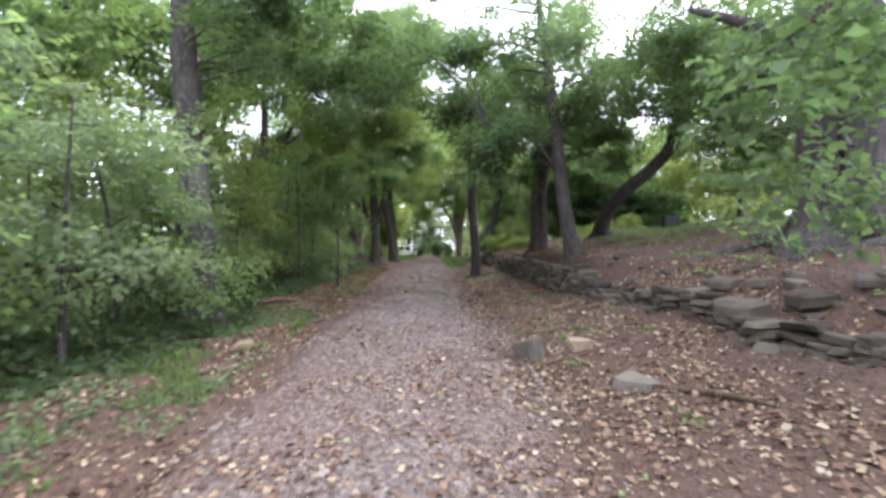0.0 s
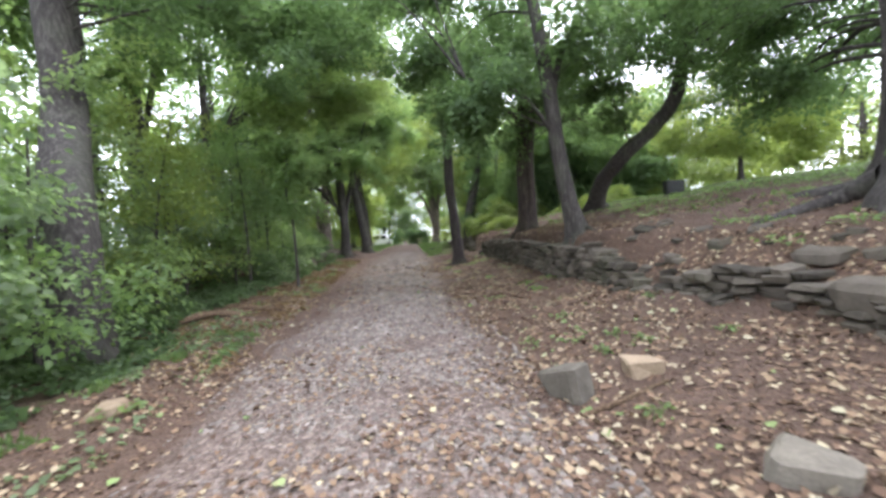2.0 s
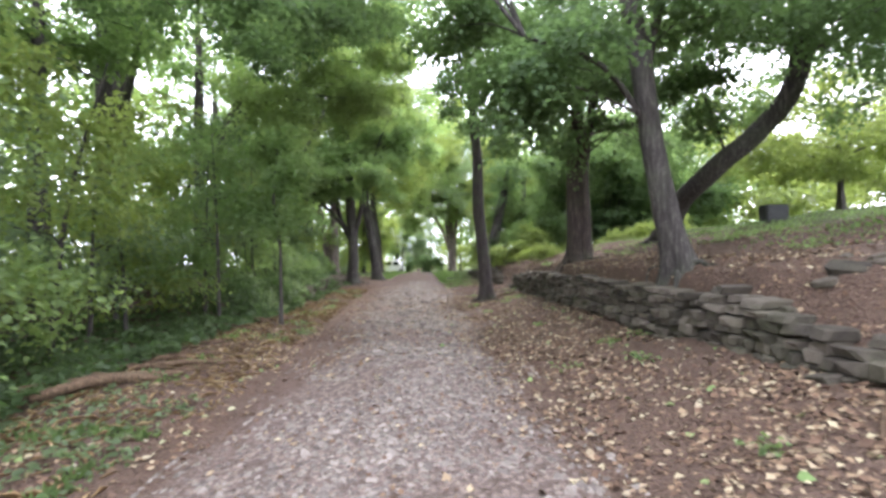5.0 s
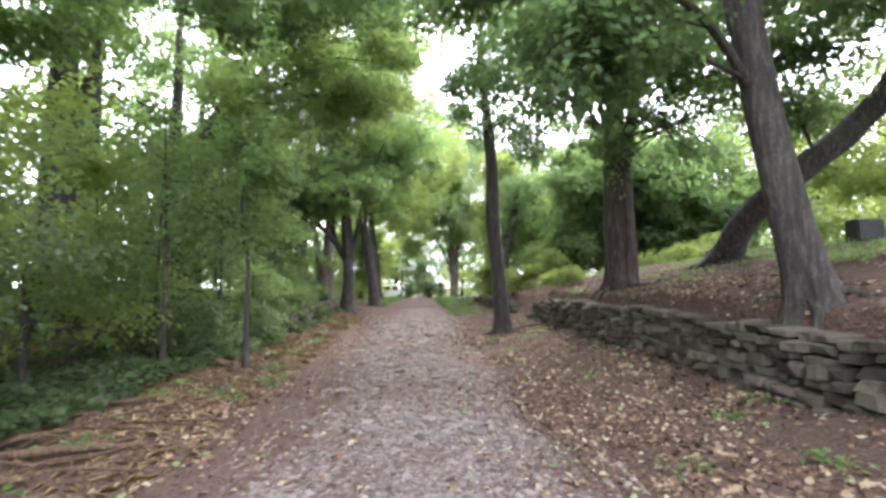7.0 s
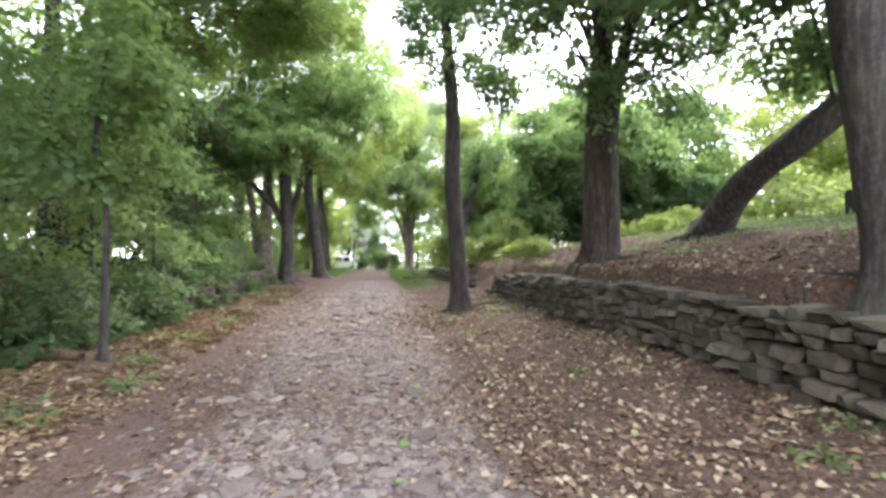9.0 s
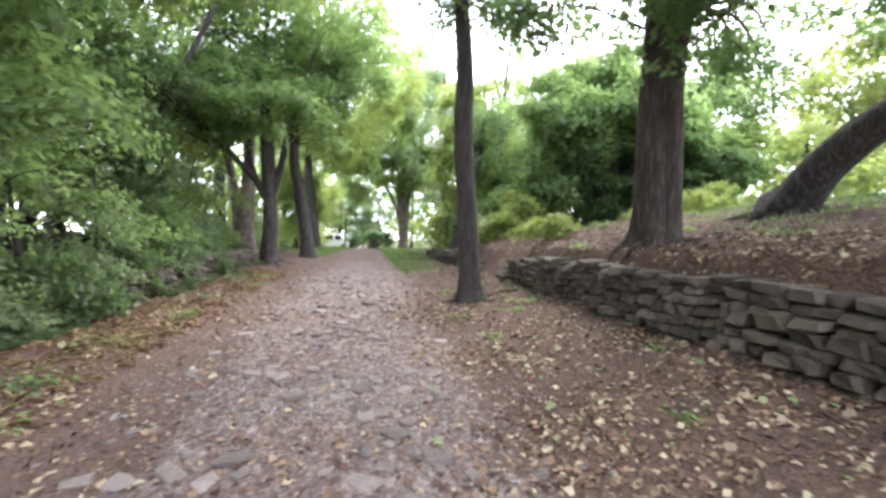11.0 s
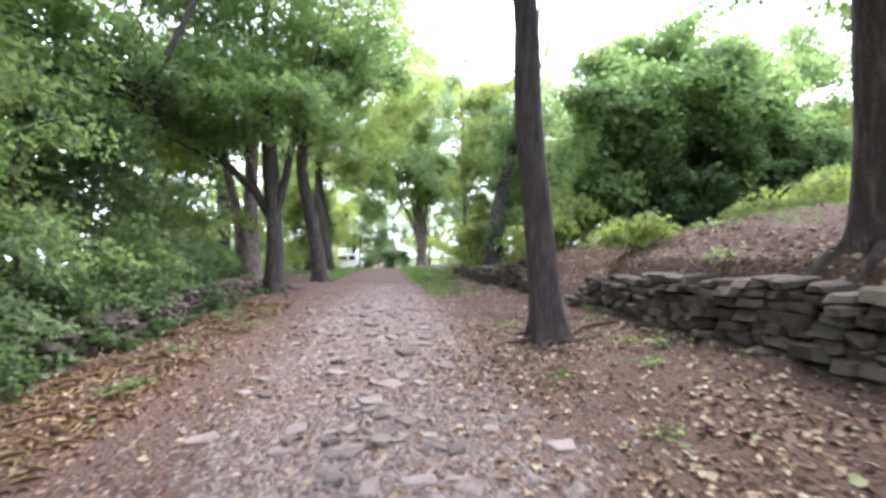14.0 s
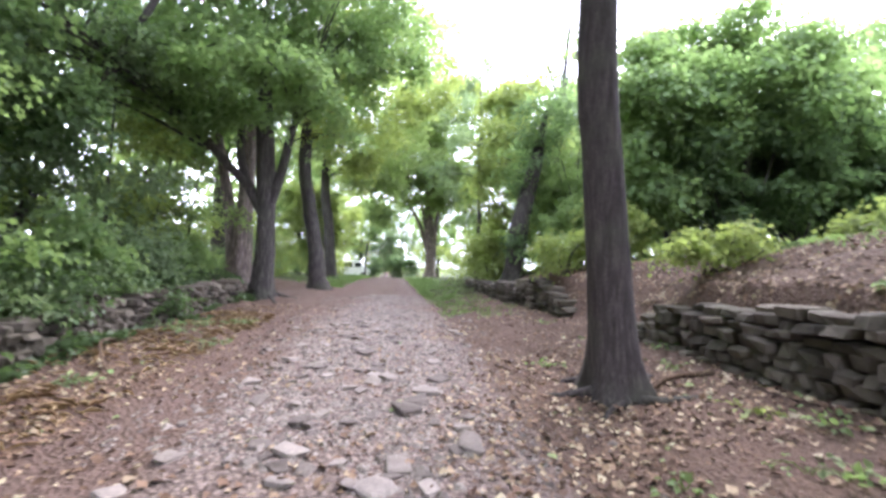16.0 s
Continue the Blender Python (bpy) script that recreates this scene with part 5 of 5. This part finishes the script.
weed("bright green weed near the wall", 2.5, 18.05, 0.22, 34, LEAF, 0.07, 481)


def grass_blades():
    rng = np.random.default_rng(98)
    n = 42000
    Y = np.concatenate([rng.uniform(24, 52, n // 3), rng.uniform(3, 30, n // 3), rng.uniform(-1, 9, n - 2 * (n // 3))])
    thin = np.arange(n) > 2 * (n // 3)
    side = rng.random(n)
    X = np.concatenate([np.where(side[:n // 3] < 0.5, lane_left(Y[:n // 3]) - rng.gamma(2, 0.3, n // 3), lane_right(Y[:n // 3]) + rng.gamma(2, 0.35, n // 3)),
                        wall_x(Y[n // 3:2 * (n // 3)]) + 1.6 + rng.gamma(2.2, 1.6, n // 3), lane_left(Y[2 * (n // 3):]) - 0.35 - rng.gamma(1.6, 0.5, n - 2 * (n // 3))])
    keep = fbm(X * 1.2, Y * 1.2, 63) > np.where(thin, 0.12, -0.12)
    keep &= ~((Y < 34) & (Y > 24) & (X < -3.2))
    X, Y = X[keep], Y[keep]
    n = len(X)
    D = np.stack([rng.normal(size=n) * 0.55, rng.normal(size=n) * 0.55, rng.uniform(0.4, 1.1, n)], -1)
    v, f = leaves(rng, np.stack([X, Y, land(X, Y) - 0.01], -1), D, rng.normal(size=(n, 3)), rng.uniform(0.05, 0.13, n) * (1 + 0.8 * smooth((Y - 24) / 10)), 0.16)
    tagged(new("grass", mesh_from("grass", v, f, LEAF)), "short yellow-green grass along verges and bank", "grass", kind="stuff")


grass_blades()

# ---- far end of the lane, the marker on the bank ----
def slab(bm, x, y, z, sx, sy, sz, bevel=0.02):
    g = bmesh.ops.create_cube(bm, size=1.0, matrix=Matrix.Translation((x, y, z)) @ Matrix.Diagonal((sx, sy, sz, 1)))
    edges = list({e for v in g["verts"] for e in v.link_edges})
    bmesh.ops.bevel(bm, geom=edges, offset=bevel, segments=2, affect='EDGES')


DARK_STONE = stone_material("dark_granite", (0.03, 0.03, 0.032), (0.09, 0.088, 0.086), 0.1)
WHITE = plain_material("white_paint", (0.78, 0.78, 0.76), 0.5)
ROOFING = plain_material("grey_roofing", (0.2, 0.2, 0.21), 0.8)
GLASS = plain_material("dark_glass", (0.03, 0.035, 0.04), 0.1)
mz = float(land(8.75, 15.7))
marker = thing("stone_marker", (8.75, 15.7, mz - 0.14), "dark squared stone marker standing in the grass", "marker stone")
bm = bmesh.new()
slab(bm, 0, 0, 0.30, 0.62, 0.3, 0.5, 0.03)
part("block", bm, DARK_STONE, marker)
bm = bmesh.new()
slab(bm, 0, 0, 0.0, 0.78, 0.45, 0.16, 0.02)
part("plinth", bm, DARK_STONE, marker)

def van():
    """A parked white van, seen from its side."""
    root = thing("white_van", (-6.0, 62, float(land(-6.0, 62))), "white van parked beyond the lane's end", "van")
    prof = [(-2.1, 0.35), (2.0, 0.35), (2.1, 0.9), (1.55, 1.15), (1.0, 1.9), (-2.0, 1.95), (-2.1, 1.5)]
    bm = bmesh.new()
    a, b = [bm.verts.new((x, -0.9, z)) for x, z in prof], [bm.verts.new((x, 0.9, z)) for x, z in prof]
    bm.faces.new(a)
    bm.faces.new(b[::-1])
    for k in range(len(prof)):
        j = (k + 1) % len(prof)
        bm.faces.new((a[k], b[k], b[j], a[j]))
    bmesh.ops.recalc_face_normals(bm, faces=bm.faces[:])
    bmesh.ops.bevel(bm, geom=bm.edges[:], offset=0.06, segments=2, affect='EDGES')
    part("body", bm, WHITE, root)
    for x, w in ((0.75, 0.7), (-0.3, 0.9), (-1.4, 0.9)):
        bm = bmesh.new()
        slab(bm, x, -0.905, 1.45, w, 0.03, 0.5, 0.012)
        part("side_window", bm, GLASS, root)
    for x in (-1.35, 1.35):
        for y in (-0.85, 0.85):
            wheel = new("wheel")
            wheel.parent = root
            wheel.location = (x, y, 0.33)
            bm = bmesh.new()
            bmesh.ops.create_cone(bm, cap_ends=True, segments=20, radius1=0.33, radius2=0.33, depth=0.2, matrix=pose(0, 0, 0, 90))
            part("tyre", bm, DARK_STONE, wheel)
            bm = bmesh.new()
            bmesh.ops.create_cone(bm, cap_ends=True, segments=16, radius1=0.2, radius2=0.18, depth=0.22, matrix=pose(0, 0, 0, 90))
            part("rim", bm, ROOFING, wheel)


van()
pz = float(land(-3.7, 52))
post = thing("post", (-3.7, 52, pz), "dark wooden post at the lane's far end", "post")
v, f = tube([(0, 0, -0.1), (0.02, 0, 1.4), (0.12, 0, 3.0)], [0.07, 0.065, 0.06], 8, 0, 3, 0.03)
part_mesh("shaft", mesh_from("shaft", v, f, BARK), post)
bm = bmesh.new()
slab(bm, 0.12, 0, 3.03, 0.15, 0.15, 0.06, 0.01)
part("cap", bm, BARK, post)
